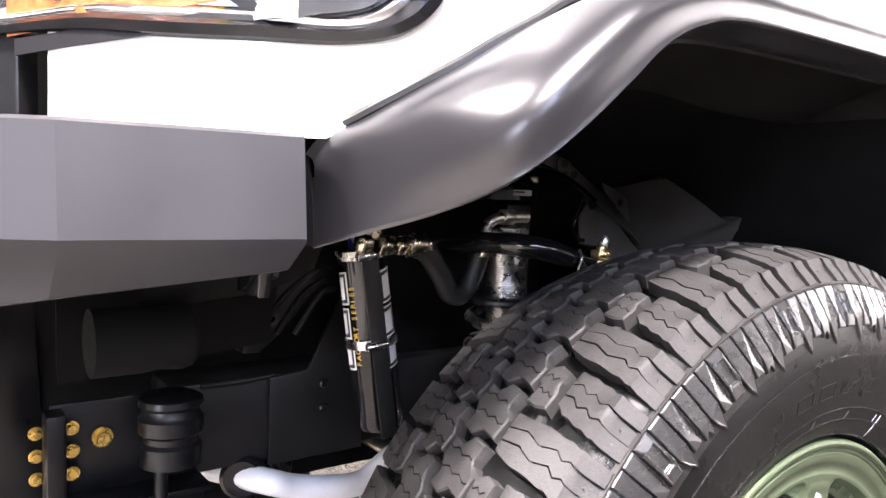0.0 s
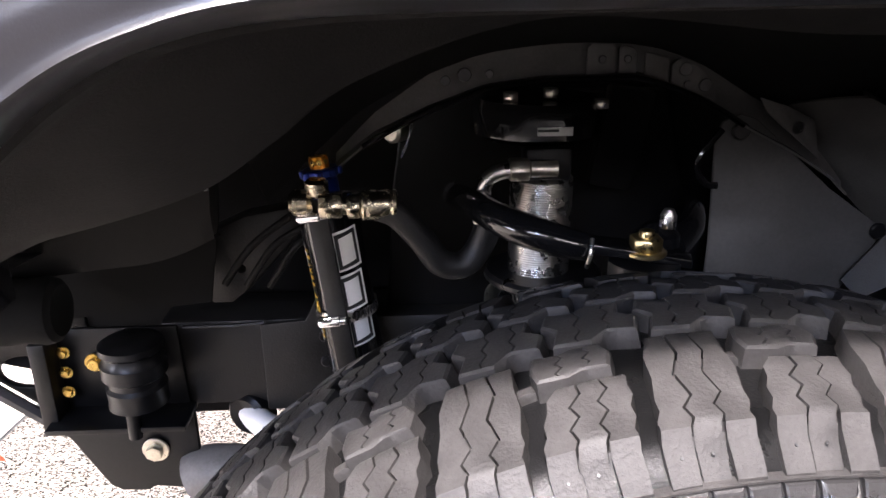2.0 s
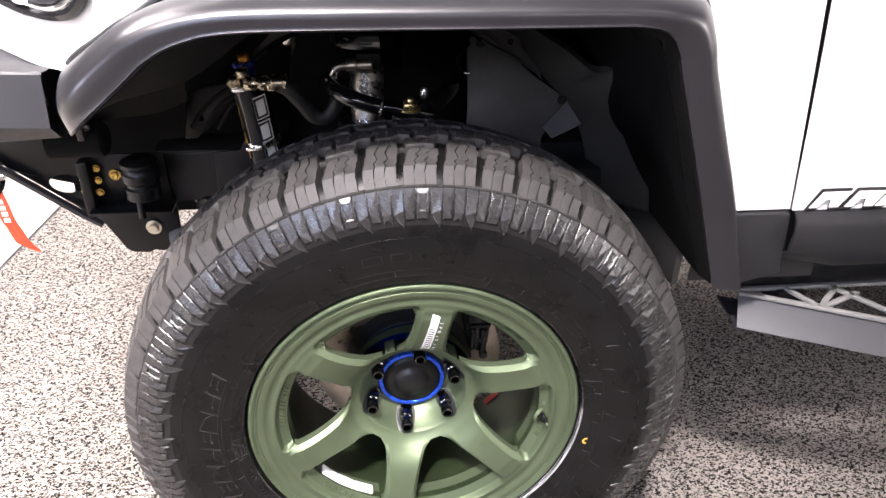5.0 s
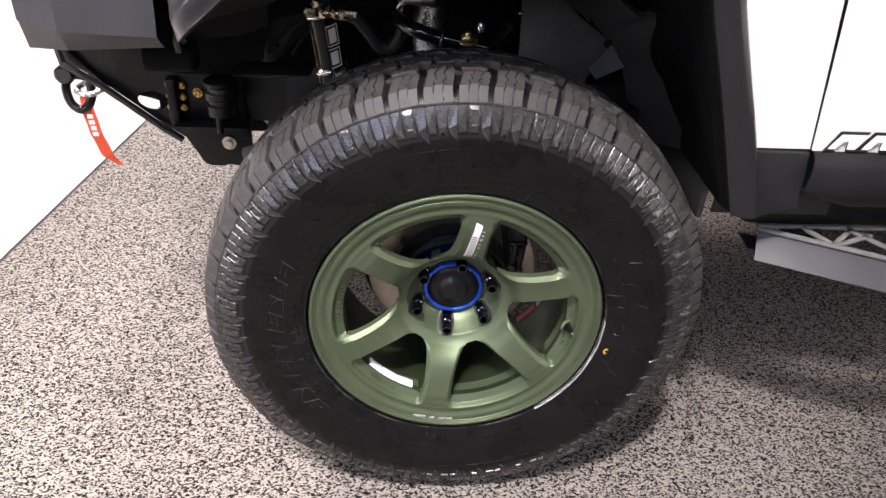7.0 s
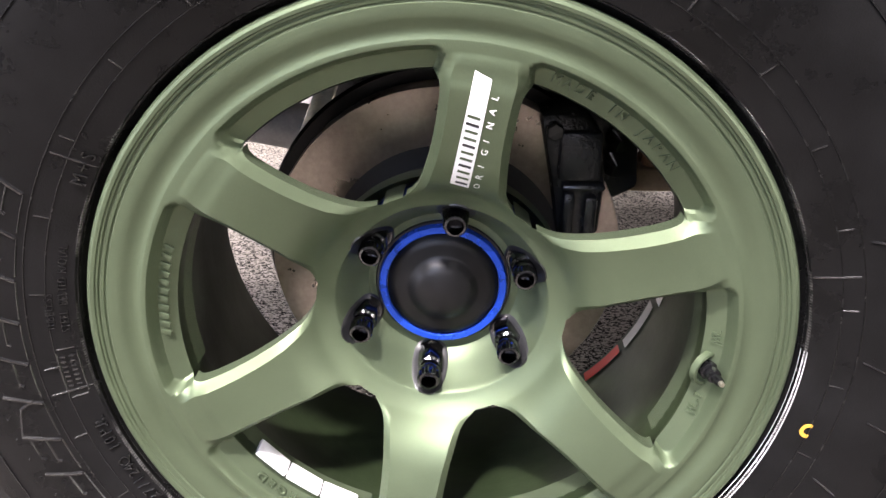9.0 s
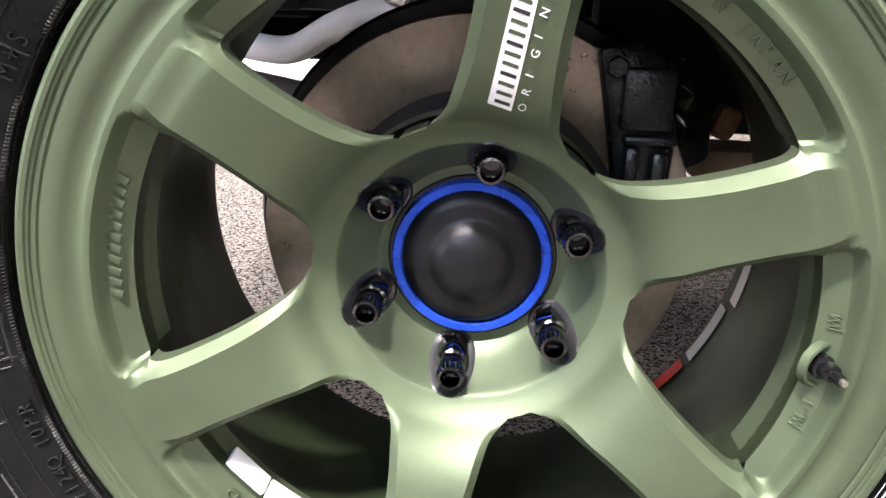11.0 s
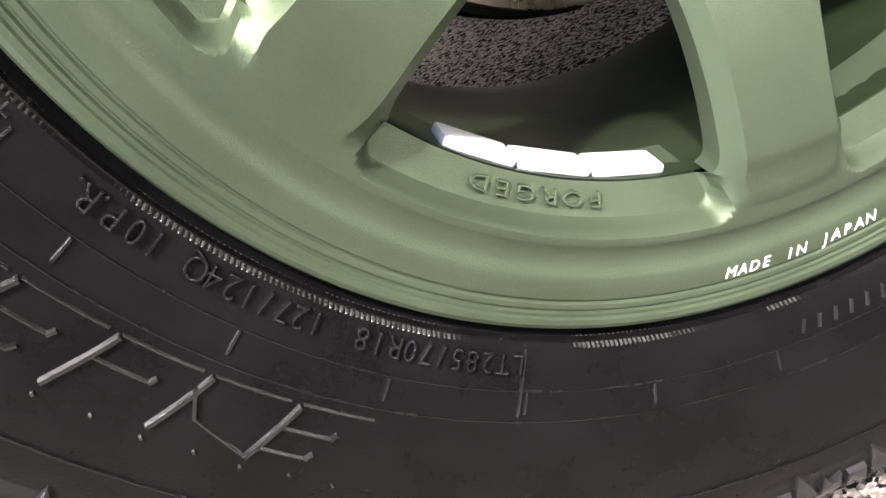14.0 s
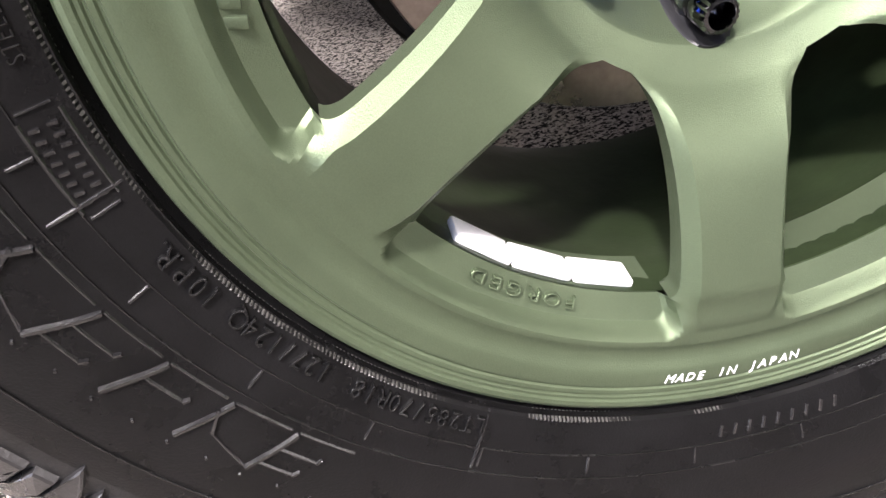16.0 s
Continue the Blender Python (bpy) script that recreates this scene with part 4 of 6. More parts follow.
def edge_z(x, z):
    """Height of the liner's inner edge."""
    if x > -0.12:
        return z - 0.012 - 0.014 * min(1.0, (x + 0.12) / 0.16) * min(1.0, max(0.0, (0.30 - x) / 0.08))
    return float(np.interp(x, [-0.44, -0.383, -0.333, -0.287, -0.246, -0.211, -0.149, -0.12], [0.845, 0.873, 0.886, 0.900, 0.928, 0.954, 0.986, 0.995]))


def tuck(x):
    """How far the lip over the tyre is rolled under, from 0 to 1."""
    return float(np.interp(x, [-0.34, -0.20, 0.17, 0.26], [0, 1, 1, 0]))


def proud(x):
    """Where the flare's face leans back from its lower edge, from 0 to 1."""
    return float(np.interp(x, [-0.41, -0.37, 0.24, 0.29], [0, 1, 1, 0]))


def hollow(x):
    """Depth of the channel between the lip and the liner."""
    return float(np.interp(x, [-0.43, -0.40, -0.36, 0.24, 0.28], [0.004, 0.014, 0.032, 0.028, 0.004]))


RETURN = [(x + 0.010, max(0.15 if x < 0.25 else 0.03, y + 0.06), edge_z(x + 0.010, z)) for x, y, z in LIP]
RAILS = [RETURN, [(p[0] + 0.006, 0.55 * p[1] + 0.45 * q[1], 0.5 * (p[2] + q[2]) + hollow(p[0])) for p, q in zip(LIP, RETURN)], [(x + 0.004, y + 0.014 + 0.016 * tuck(x), z + 0.002 - 0.008 * tuck(x)) for x, y, z in LIP], [(x + 0.001, y + 0.002, z - 0.0015) for x, y, z in LIP], [(x, y - 0.0065 * proud(x), z + 0.001) for x, y, z in LIP], [(p[0] + 0.14 * (q[0] - p[0]), p[1] - 0.0065 * proud(p[0]) + 0.14 * (q[1] - p[1] + 0.0065 * proud(p[0])), p[2] + 0.001 + 0.14 * (q[2] - p[2])) for p, q in zip(LIP, OUT)], OUT, [tuple(0.5 * (a + b) + o for a, b, o in zip(p, q, (-0.002, -0.012, 0.010))) for p, q in zip(OUT, SEAM_LINE)], SEAM_LINE]
along = [smooth_path(r, 6) for r in RAILS]
rows = [smooth_path([r[i] for r in along], 4) for i in range(len(along[0]))]
part("flare_return", solid(grid([r[:9] for r in rows]), 0.003), shaded_plastic, car, "matt inner return of the flare, darkened to paint in its shade", angle=60)
flare = part("wheel_arch_flare", solid(grid([r[8:] for r in rows]), 0.003), flare_plastic, car, "satin black plastic wheel-arch flare", angle=38)
part("flare_end", solid(grid([[Vector(p) for p in (RETURN[0], LIP[0], OUT[0], SEAM_LINE[0])], [Vector((-0.437, 0.205, z)) for z in (0.845, 0.845, 0.875, 0.915)]]), 0.003), flare_plastic, car)
part("flare_seal", tube([(x, y - 0.002, z + (0.0015 if x < -0.30 or x > 0.30 else 0.0055)) for x, y, z in SEAM_LINE[1:]], 0.0048, 8, 6), black_print, car)

# white front wing with the arch left open, in strips above the seam and behind it
WING_TOP = 1.36


def wing_y(x):
    return float(np.interp(x, [-0.70, -0.64, -0.56, -0.47, -0.40, -0.33, -0.15], [0.47, 0.38, 0.26, 0.162, 0.112, 0.078, 0.064]))


rows = []
for x in np.linspace(-0.578, 0.44, 70):
    low = max(0.918, float(np.interp(x, [p[0] for p in SEAM_LINE[:15]], [p[2] - 0.004 for p in SEAM_LINE[:15]])))
    if x > 0.358:
        low = float(np.interp(x, [0.358, 0.366, 0.386, 0.416, 0.44], [0.985, 0.945, 0.870, 0.765, 0.727]))
    rows.append([(x, wing_y(x) - 0.006 * math.sin(math.pi * v) + 0.10 * max(0, v - 0.75) ** 2, low + (WING_TOP - low) * v) for v in np.linspace(0, 1, 12)])
wing = part("front_wing", solid(grid(rows), -0.004), white_paint, car, "glossy white front wing panel")
rows = []
for i in range(9):
    u = i / 8
    rows.append([(0.4405 + u * (0.5415 - 0.124 * (z - 0.727) - 0.4405), 0.060 - 0.004 * math.sin(math.pi * (z - 0.727) / 0.63), z) for z in np.linspace(0.727, WING_TOP, 12)])
part("cowl_panel", solid(grid(rows), -0.004), white_paint, car, "glossy white panel between wing and door")
rows = []
for i in range(16):
    u = i / 15
    rows.append([((0.5432 - 0.124 * (z - 0.727)) + u * 1.05, 0.060 - 0.012 * math.sin(math.pi * (z - 0.70) / 0.75), z) for z in np.linspace(0.727, WING_TOP, 12)])
door = part("front_door", solid(grid(rows), -0.004), white_paint, car, "glossy white front door with a dark lower cladding")
inner_gap = part("door_gap", plate([(0.42, 0.60), (0.62, 0.60), (0.60, 1.34), (0.42, 1.34)], 0.004), black_print, car)
inner_gap.location = (0, 0.075, 0)

# sill and cladding under the white panels
part("sill_cover", shift(plate([(0.436, 0.724), (0.541, 0.724), (0.548, 0.64), (0.552, 0.622), (0.47, 0.600), (0.452, 0.604)], 0.02, 0.004), pose(0, 0.052, 0)), cladding, car, "dark grey plastic sill cover")
clad_rows = []
for x in np.linspace(0.5465, 1.60, 12):
    lead = max(0, 0.5665 - x)
    clad_rows.append([(x, 0.058, 0.724), (x, 0.048, 0.716), (x, 0.043, 0.700), (x, 0.046, 0.665), (x, 0.054, 0.640 + lead), (x, 0.064, 0.628 + lead), (x, 0.085, 0.626 + lead)])
part("door_cladding", solid(grid(clad_rows), -0.004), cladding, door, "dark glossy grey door cladding")
sill = part("rocker_panel", box(1.3, 0.10, 0.06, 0.012), black_paint, car)
sill.location = (1.15, 0.16, 0.585)
under = part("underbody", box(3.4, 0.98, 0.05, 0.01), satin_black, car)
under.location = (2.05, 0.88, 0.60)

# decal on the door: outlined slanted shapes in place of the maker's name
for k, (x0, w) in enumerate(((0.562, 0.060), (0.616, 0.060), (0.664, 0.056), (0.716, 0.058))):
    for mat, grow, yy in ((black_print, 0.0045, 0.0498), (white_paint, 0.0, 0.0480)):
        o = [(x0 - grow * 1.3, 0.7335 - grow), (x0 + 0.012, 0.7335 - grow), (x0 + 0.022, 0.746), (x0 + 0.030, 0.746), (x0 + 0.030, 0.7335 - grow), (x0 + 0.044 + grow, 0.7335 - grow), (x0 + w, 0.758 + grow), (x0 + 0.016 - grow * 0.6, 0.758 + grow)]
        part("decal", shift(plate(o, 0.001), pose(0, yy, 0)), mat, door)

# side step: sloping outer plate, lattice tread on top
TREAD_OUT = [(0.530, 0.107), (0.725, 0.014), (0.800, -0.010), (1.60, -0.012)]
TREAD_IN = [(0.530, 0.116), (0.725, 0.114), (0.800, 0.114), (1.60, 0.114)]
rows = [[(x, y + 0.002, 0.5485) for x, y in TREAD_OUT], [(x, y, 0.545) for x, y in TREAD_OUT], [(x - 0.010, y - 0.034, 0.507) for x, y in TREAD_OUT], [(x - 0.009, y - 0.028, 0.502) for x, y in TREAD_OUT], [(x, y + 0.06, 0.502) for x, y in TREAD_OUT]]
side_step = part("side_step", solid(grid(rows), 0.003), bumper_steel, car, "grey steel side step with an open lattice tread", angle=20)


def strip(a, b, w=0.009, z=0.551):
    a, b = Vector((*a, z)), Vector((*b, z))
    d = b - a
    return shift(box(d.length, w, 0.006, 0.0012), Matrix.Translation((a + b) / 2) @ Matrix.Rotation(math.atan2(d.y, d.x), 4, "Z"))


for a, b in ((TREAD_OUT[0], TREAD_OUT[1]), (TREAD_OUT[1], TREAD_OUT[2]), (TREAD_OUT[2], TREAD_OUT[3]), (TREAD_IN[0], TREAD_IN[3]), ((0.612, 0.112), (0.640, 0.056)), ((0.645, 0.056), (0.725, 0.090)), ((0.690, 0.112), (0.770, 0.000)),
             ((0.640, 0.056), (0.700, 0.110)), ((0.770, 0.004), (0.860, 0.112)), ((0.860, 0.112), (0.950, -0.008)), ((0.950, -0.008), (1.040, 0.112)), ((1.040, 0.112), (1.130, -0.008))):
    part("lattice_bar", strip(a, b), step_steel, side_step)
for x in (0.62, 1.3):
    part("step_bracket", shift(box(0.05, 0.30, 0.03, 0.004), pose(x, 0.25, 0.535)), black_paint, side_step)

# ---- wheel housing ----
ARCH = [(-0.44, 0.66), (-0.40, 0.72), (-0.35, 0.765), (-0.30, 0.815), (-0.25, 0.862), (-0.20, 0.902), (-0.15, 0.925), (-0.10, 0.943), (-0.05, 0.950), (0.04, 0.953), (0.10, 0.932), (0.15, 0.902), (0.19, 0.882), (0.235, 0.854), (0.30, 0.79), (0.35, 0.70), (0.40, 0.60)]


def arch_z(x):
    return float(np.interp(x, [p[0] for p in ARCH], [p[1] for p in ARCH]))


def housing_row(i):
    a = RETURN[i]
    x, z = LIP[i][0] + 0.010, LIP[i][2]
    y = RETURN[i][1]
    e = (x, y, edge_z(x, z))
    xc = float(np.clip(x, -0.44, 0.40))
    up = 0.035 if x < 0.27 else 0.0
    return [a, (x, y + 0.001, e[2] + 0.3 * up), (x, y + 0.003, e[2] + 0.7 * up), (x, y + 0.004, e[2] + up), (x, 0.30, max(arch_z(xc) + 0.03, e[2]) + up * 0.6), (xc, 0.425, arch_z(xc) + 0.004)]


rows = [housing_row(i) for i in range(len(LIP))]
cols = [smooth_path([r[j] for r in rows], 5) for j in range(6)]
# the shade beyond the liner's edge is put into this shelf's colour
part("inner_wing_shelf", solid(grid([c[30:] for c in cols[3:]]), 0.003), shade_black, car, angle=60)
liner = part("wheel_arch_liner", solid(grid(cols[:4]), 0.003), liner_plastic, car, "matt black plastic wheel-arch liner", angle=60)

part("housing_front_panel", shift(plate([(-0.56, 0.70), (-0.36, 0.72), (-0.345, 0.80), (-0.335, 0.880), (-0.46, 0.850), (-0.56, 0.84)], 0.004), pose(0, 0.400, 0)), shade_black, car)
low_rows = []
for (x0, z0), (x1, z1) in (((-0.500, 0.812), (-0.505, 0.772)), ((-0.430, 0.834), (-0.440, 0.780)), ((-0.395, 0.844), (-0.393, 0.785)), ((-0.364, 0.850), (-0.362, 0.794)), ((-0.330, 0.852), (-0.336, 0.806))):
    low_rows.append([(x0, 0.325, z0), (0.5 * (x0 + x1), 0.332, 0.5 * (z0 + z1)), (x1, 0.345, z1), (x1, 0.365, z1 - 0.004)])
part("liner_skirt", solid(grid([smooth_path([r[j] for r in low_rows], 4) for j in range(4)]), 0.003), shaded_plastic, car, "ragged lower skirt of the front liner", angle=50)
# flanged edge of the inner wing, with holes
top, low = [], []
for x in np.linspace(-0.235, 0.25, 40):
    top.append((x, 0.424, arch_z(x) + 0.002 - 0.020 * max(0, (-0.15 - x) / 0.085)))
    low.append((x, 0.418, arch_z(x) - 0.026))
edge = [(x, 0.405, z - 0.003) for x, y, z in low]
part("inner_wing_flange", solid(grid([top, low, edge]), 0.002), flange_grey, car, "dark grey pressed steel flange of the inner wing")
for x, z, w in ((-0.135, 0.9232, 0.0045), (-0.118, 0.928, 0.0062), (-0.0955, 0.9287, 0.0038), (0.0053, 0.940, 0.0035), (0.0284, 0.940, 0.0035), (0.0852, 0.917, 0.0035), (0.102, 0.916, 0.0062), (0.0824, 0.9304, 0.0062)):
    part("flange_hole", shift(rounded_disc(w, 0.002, 0.0005, 14), pose(x, 0.4105, z, 90)), black_print, car)
for tab in ([(-0.008, 0.926), (-0.008, 0.950), (-0.004, 0.954), (0.014, 0.954), (0.018, 0.950), (0.018, 0.925)], [(0.021, 0.924), (0.021, 0.949), (0.025, 0.952), (0.034, 0.950), (0.038, 0.945), (0.038, 0.922)],
            [(0.045, 0.922), (0.045, 0.946), (0.068, 0.940), (0.068, 0.918)], [(0.071, 0.918), (0.070, 0.934), (0.078, 0.940), (0.094, 0.934), (0.112, 0.918), (0.114, 0.901), (0.104, 0.905)]):
    part("flange_patch", shift(plate(tab, 0.003, 0.0012), pose(0, 0.4125, 0)), flange_grey, car)
part("arch_seal", tube([(x, 0.404, arch_z(x) - 0.028) for x in np.linspace(-0.21, 0.14, 14)], 0.0028, 8, 3), gloss_black, car)

# inner wall behind the suspension
wall_bm = plate([(-0.62, 0.50), (0.75, 0.50), (0.75, 1.15), (-0.62, 1.15)], 0.01)
part("inner_wing", shift(wall_bm, pose(0, 0.56, 0)), shade_black, car)
part("engine_bay_floor", shift(box(1.45, 0.8, 0.02, 0), pose(0.05, 0.98, 0.66)), black_paint, car)
part("housing_rear_wall", shift(box(0.01, 0.44, 0.60, 0), pose(0.425, 0.345, 0.86)), liner_plastic, car)

# rubber splash flap and its neighbour
flap = [(0.118, 0.868), (0.124, 0.882), (0.140, 0.889), (0.156, 0.884), (0.238, 0.815), (0.302, 0.771), (0.262, 0.70), (0.262, 0.66), (0.122, 0.66), (0.124, 0.76)]
part("splash_flap", shift(plate(flap, 0.004, 0.0012), pose(0, 0.412, 0)), flap_rubber, car, "grey rubber splash flap behind the tyre")
# fold added so that the flap's corner shows a bright lit patch
fold = [[(0.300, 0.4065, 0.771), (0.262, 0.4065, 0.722)], [(0.309, 0.402, 0.758), (0.268, 0.403, 0.715)], [(0.326, 0.388, 0.734), (0.276, 0.393, 0.706)]]
part("flap_corner", solid(grid([[Vector(p) for p in r] for r in fold]), 0.003), liner_plastic, car, "corner of the splash flap, bent outward to catch the light")
for x, z in ((0.140, 0.874), (0.292, 0.772)):
    part("push_clip", shift(rounded_disc(0.0085, 0.005, 0.0018, 16), pose(x, 0.408, z, 90)), black_paint, car)
part("seal_loop", tube([(0.122, 0.408, 0.876), (0.104, 0.408, 0.852), (0.102, 0.408, 0.838), (0.112, 0.408, 0.824), (0.123, 0.408, 0.822)], 0.0035, 8, 6), gloss_black, car)
bracket = part("flap_bracket", shift(plate([(0.150, 0.906), (0.176, 0.898), (0.205, 0.884), (0.214, 0.848), (0.184, 0.872), (0.158, 0.892)], 0.003, 0.001, holes=[(0.190, 0.878, 0.0055, 0.0055)]), pose(0, 0.400, 0)), flange_grey, car, "grey pressed steel bracket above the splash flap")
inner_edge = [(0.178, 0.426, 0.893), (0.222, 0.424, 0.850), (0.262, 0.421, 0.805), (0.300, 0.417, 0.766), (0.337, 0.408, 0.700), (0.367, 0.402, 0.580)]
outer_edge = [(0.212, 0.335, 0.914), (0.262, 0.318, 0.886), (0.306, 0.298, 0.856), (0.340, 0.286, 0.858), (0.384, 0.251, 0.798), (0.390, 0.190, 0.660)]
rows = []
for p, q in zip(smooth_path(inner_edge, 6), smooth_path(outer_edge, 6)):
    p, q = Vector(p), Vector(q)
    rows.append([p + (q - p) * v + Vector((0.004, -0.010, 0.004)) * math.sin(math.pi * v) for v in (0, 0.2, 0.4, 0.6, 0.8, 0.94, 1)] + [q + Vector((0.006, 0.022, 0.004))])
part("liner_panel", solid(grid(rows), 0.003), liner_plastic, car, "matt black moulded liner panel with a wavy edge", angle=50)
for z in (0.836, 0.812):
    part("push_clip", shift(rounded_disc(0.006, 0.006, 0.0018, 14), pose(0.373, 0.150, z, 90)), gloss_black, car)

# frame rail, body mount and front bracket
part("frame_rail", shift(box(1.45, 0.08, 0.105, 0.008), pose(0.285, 0.515, 0.6125)), frame_paint, car, "black painted box-section frame rail")
part("frame_web", shift(plate([(-0.330, 0.560), (-0.205, 0.560), (-0.225, 0.780), (-0.282, 0.668), (-0.330, 0.664)], 0.006, 0.002), pose(0, 0.462, 0)), frame_paint, car)
part("frame_lip", tube([(-0.410, 0.463, 0.664), (-0.36, 0.463, 0.664), (-0.325, 0.463, 0.667)], 0.0022, 8, 2), frame_paint, car)
for x, z in ((-0.262, 0.650), (-0.262, 0.620)):
    part("frame_bolt", shift(rounded_disc(0.006, 0.006, 0.0015, 12), pose(x, 0.459, z, 90)), black_paint, car)
horn = [(-0.362, 0.778), (-0.330, 0.792), (-0.285, 0.800), (-0.262, 0.790), (-0.330, 0.716), (-0.350, 0.700), (-0.372, 0.700)]
part("body_mount_horn", shift(plate(horn, 0.03, 0.004, holes=[(-0.338, 0.737, 0.0035, 0.0035)]), pose(0, 0.440, 0)), frame_paint, car)
for k in range(3):
    part("horn_rib", tube([(-0.355 + 0.022 * k, 0.438, 0.722 - 0.002 * k), (-0.325 + 0.022 * k, 0.437, 0.762), (-0.285 + 0.012 * k, 0.438, 0.792 - 0.012 * k)], 0.0035, 8, 4), frame_paint, car)
mount = part("body_mount", shift(turned([(0.0001, 0.672), (0.024, 0.672), (0.031, 0.668), (0.032, 0.662), (0.028, 0.658), (0.029, 0.652), (0.032, 0.648), (0.032, 0.634), (0.027, 0.630), (0.027, 0.624), (0.030, 0.620), (0.029, 0.606), (0.030, 0.600), (0.0001, 0.600)], 36), pose(-0.452, 0.425, 0)), black_paint, car, "black rubber body mount bushing")
part("mount_rod", shift(turned([(0.0001, 0.602), (0.007, 0.602), (0.007, 0.556), (0.0001, 0.555)], 14), pose(-0.462, 0.425, 0)), black_paint, mount)
part("horn_can", shift(turned([(0.0001, 0.0), (0.022, 0.0), (0.027, -0.004), (0.029, -0.012), (0.027, -0.030), (0.029, -0.044), (0.029, -0.085), (0.0001, -0.087)], 32), Matrix.Translation((-0.462, 0.325, 0.750)) @ Matrix.Rotation(radians(90), 4, "Y")), shade_black, car, "black round can behind the bumper")
horn_plate = part("bumper_bracket", shift(plate([(-0.556, 0.662), (-0.420, 0.662), (-0.416, 0.560), (-0.552, 0.560)], 0.006, 0.0015), pose(0, 0.470, 0)), black_paint, car, "black steel bumper bracket with gold bolts")
part("bracket_flange", shift(box(0.018, 0.03, 0.108, 0.003), pose(-0.5545, 0.455, 0.605)), black_paint, horn_plate)
part("bracket_foot", shift(plate([(-0.560, 0.564), (-0.408, 0.564), (-0.408, 0.470), (-0.424, 0.474), (-0.430, 0.466), (-0.462, 0.470), (-0.470, 0.465), (-0.500, 0.466), (-0.512, 0.474)], 0.008, 0.002), pose(0, 0.455, 0)), black_paint, horn_plate)
part("bracket_gusset", shift(box(0.145, 0.05, 0.006, 0.001), pose(-0.482, 0.448, 0.565)), black_paint, horn_plate)


def bolt(x, y, z, r, mat, parent, washer=True, name="bolt"):
    bm = shift(hexagon(r, r * 0.9, r * 0.08), pose(x, y - r * 0.55, z, 90, 0, 0))
    b = part(name, bm, mat, parent)
    if washer:
        part("washer", shift(rounded_disc(r * 1.55, r * 0.28, r * 0.1, 24), pose(x, y, z, 90)), mat, b if parent == car else parent)
    return b


for z, y in ((0.639, 0.462), (0.6165, 0.460), (0.594, 0.458)):
    bolt(-0.538, y, z, 0.0047, gold_zinc, horn_plate)
    bolt(-0.568, y + 0.012, z - 0.004, 0.0045, gold_zinc, horn_plate)
bolt(-0.509, 0.466, 0.624, 0.0070, gold_zinc, horn_plate)
bolt(-0.454, 0.450, 0.522, 0.0095, zinc, horn_plate)

# bumper: faceted steel wing, running round to the front
PLAN = [(-0.454, 0.119), (-0.600, 0.128), (-0.680, 0.175), (-0.745, 0.300), (-0.800, 0.480), (-0.860, 0.740), (-0.880, 1.30)]
IN = [(-0.470, 0.33), (-0.54, 0.34), (-0.60, 0.38), (-0.64, 0.45), (-0.68, 0.55), (-0.70, 0.72), (-0.70, 1.30)]
LEAN = [(-0.001, -0.008), (0.0, -0.006), (0.002, -0.004), (0.006, -0.003), (0.008, -0.002), (0.008, 0.0), (0.008, 0.0)]


def ring_at(z, t, lift=0.0):
    return [(x + t * dx + lift * 0.3, y + t * dy + lift, z) for (x, y), (dx, dy) in zip(PLAN, LEAN)]


low_z = [0.827, 0.814, 0.800, 0.785, 0.770, 0.755, 0.745]
rows = [[(x, y, 0.904) for x, y in IN], ring_at(0.9185, 0.0, 0.014), ring_at(0.9190, 0.0, 0.004), ring_at(0.9165, 0.02), ring_at(0.850, 1.0), ring_at(0.8465, 1.0, 0.003),
        [(x - 0.001, y + 0.020, z) for (x, y), z in zip(PLAN, low_z)], [(x - 0.003, y + 0.034, z - 0.003) for (x, y), z in zip(PLAN, low_z)], [(x, y, 0.80) for x, y in IN]]
bumper = part("bumper", grid(rows), bumper_steel, car, "grey powder-coated steel front bumper wing", angle=25)
part("bumper_end", shift(plate([(0.134, 0.912), (0.30, 0.912), (0.30, 0.830), (0.150, 0.832)], 0.004), Matrix(((0, 1, 0, -0.4620), (1, 0, 0, 0), (0, 0, 1, 0), (0, 0, 0, 1)))), black_paint, bumper)
part("end_bracket", shift(plate([(0.170, 0.908), (0.230, 0.908), (0.235, 0.800), (0.190, 0.800)], 0.010, 0.002), Matrix(((0, 1, 0, -0.4560), (1, 0, 0, 0), (0, 0, 1, 0), (0, 0, 0, 1)))), gloss_black, bumper)
for y, z in ((0.180, 0.888), (0.184, 0.862), (0.196, 0.818)):
    part("end_bolt", shift(rounded_disc(0.0045, 0.008, 0.002, 14), pose(-0.442, y, z, 0, 90, 0)), black_paint, bumper)
part("wing_gap", shift(box(0.20, 0.02, 0.016, 0), pose(-0.515, 0.262, 0.910, 0, 0, -50)), black_print, car)

# lower wing plate with an oval hole, shackle tab, shackle and strap
oval = [(-0.810, 0.790), (-0.796, 0.648), (-0.722, 0.599), (-0.609, 0.507), (-0.575, 0.484), (-0.552, 0.490), (-0.548, 0.560), (-0.560, 0.790)]
part("bumper_side_plate", shift(plate(oval, 0.010, 0.002, holes=[(-0.632, 0.566, 0.033, 0.021)]), pose(0, 0.555, 0)), black_paint, bumper)
part("bumper_lower_flange", tube([(-0.800, 0.54, 0.690), (-0.796, 0.54, 0.648), (-0.722, 0.54, 0.599), (-0.609, 0.54, 0.507), (-0.575, 0.54, 0.484)], 0.008, 6, 1), bumper_steel, bumper)
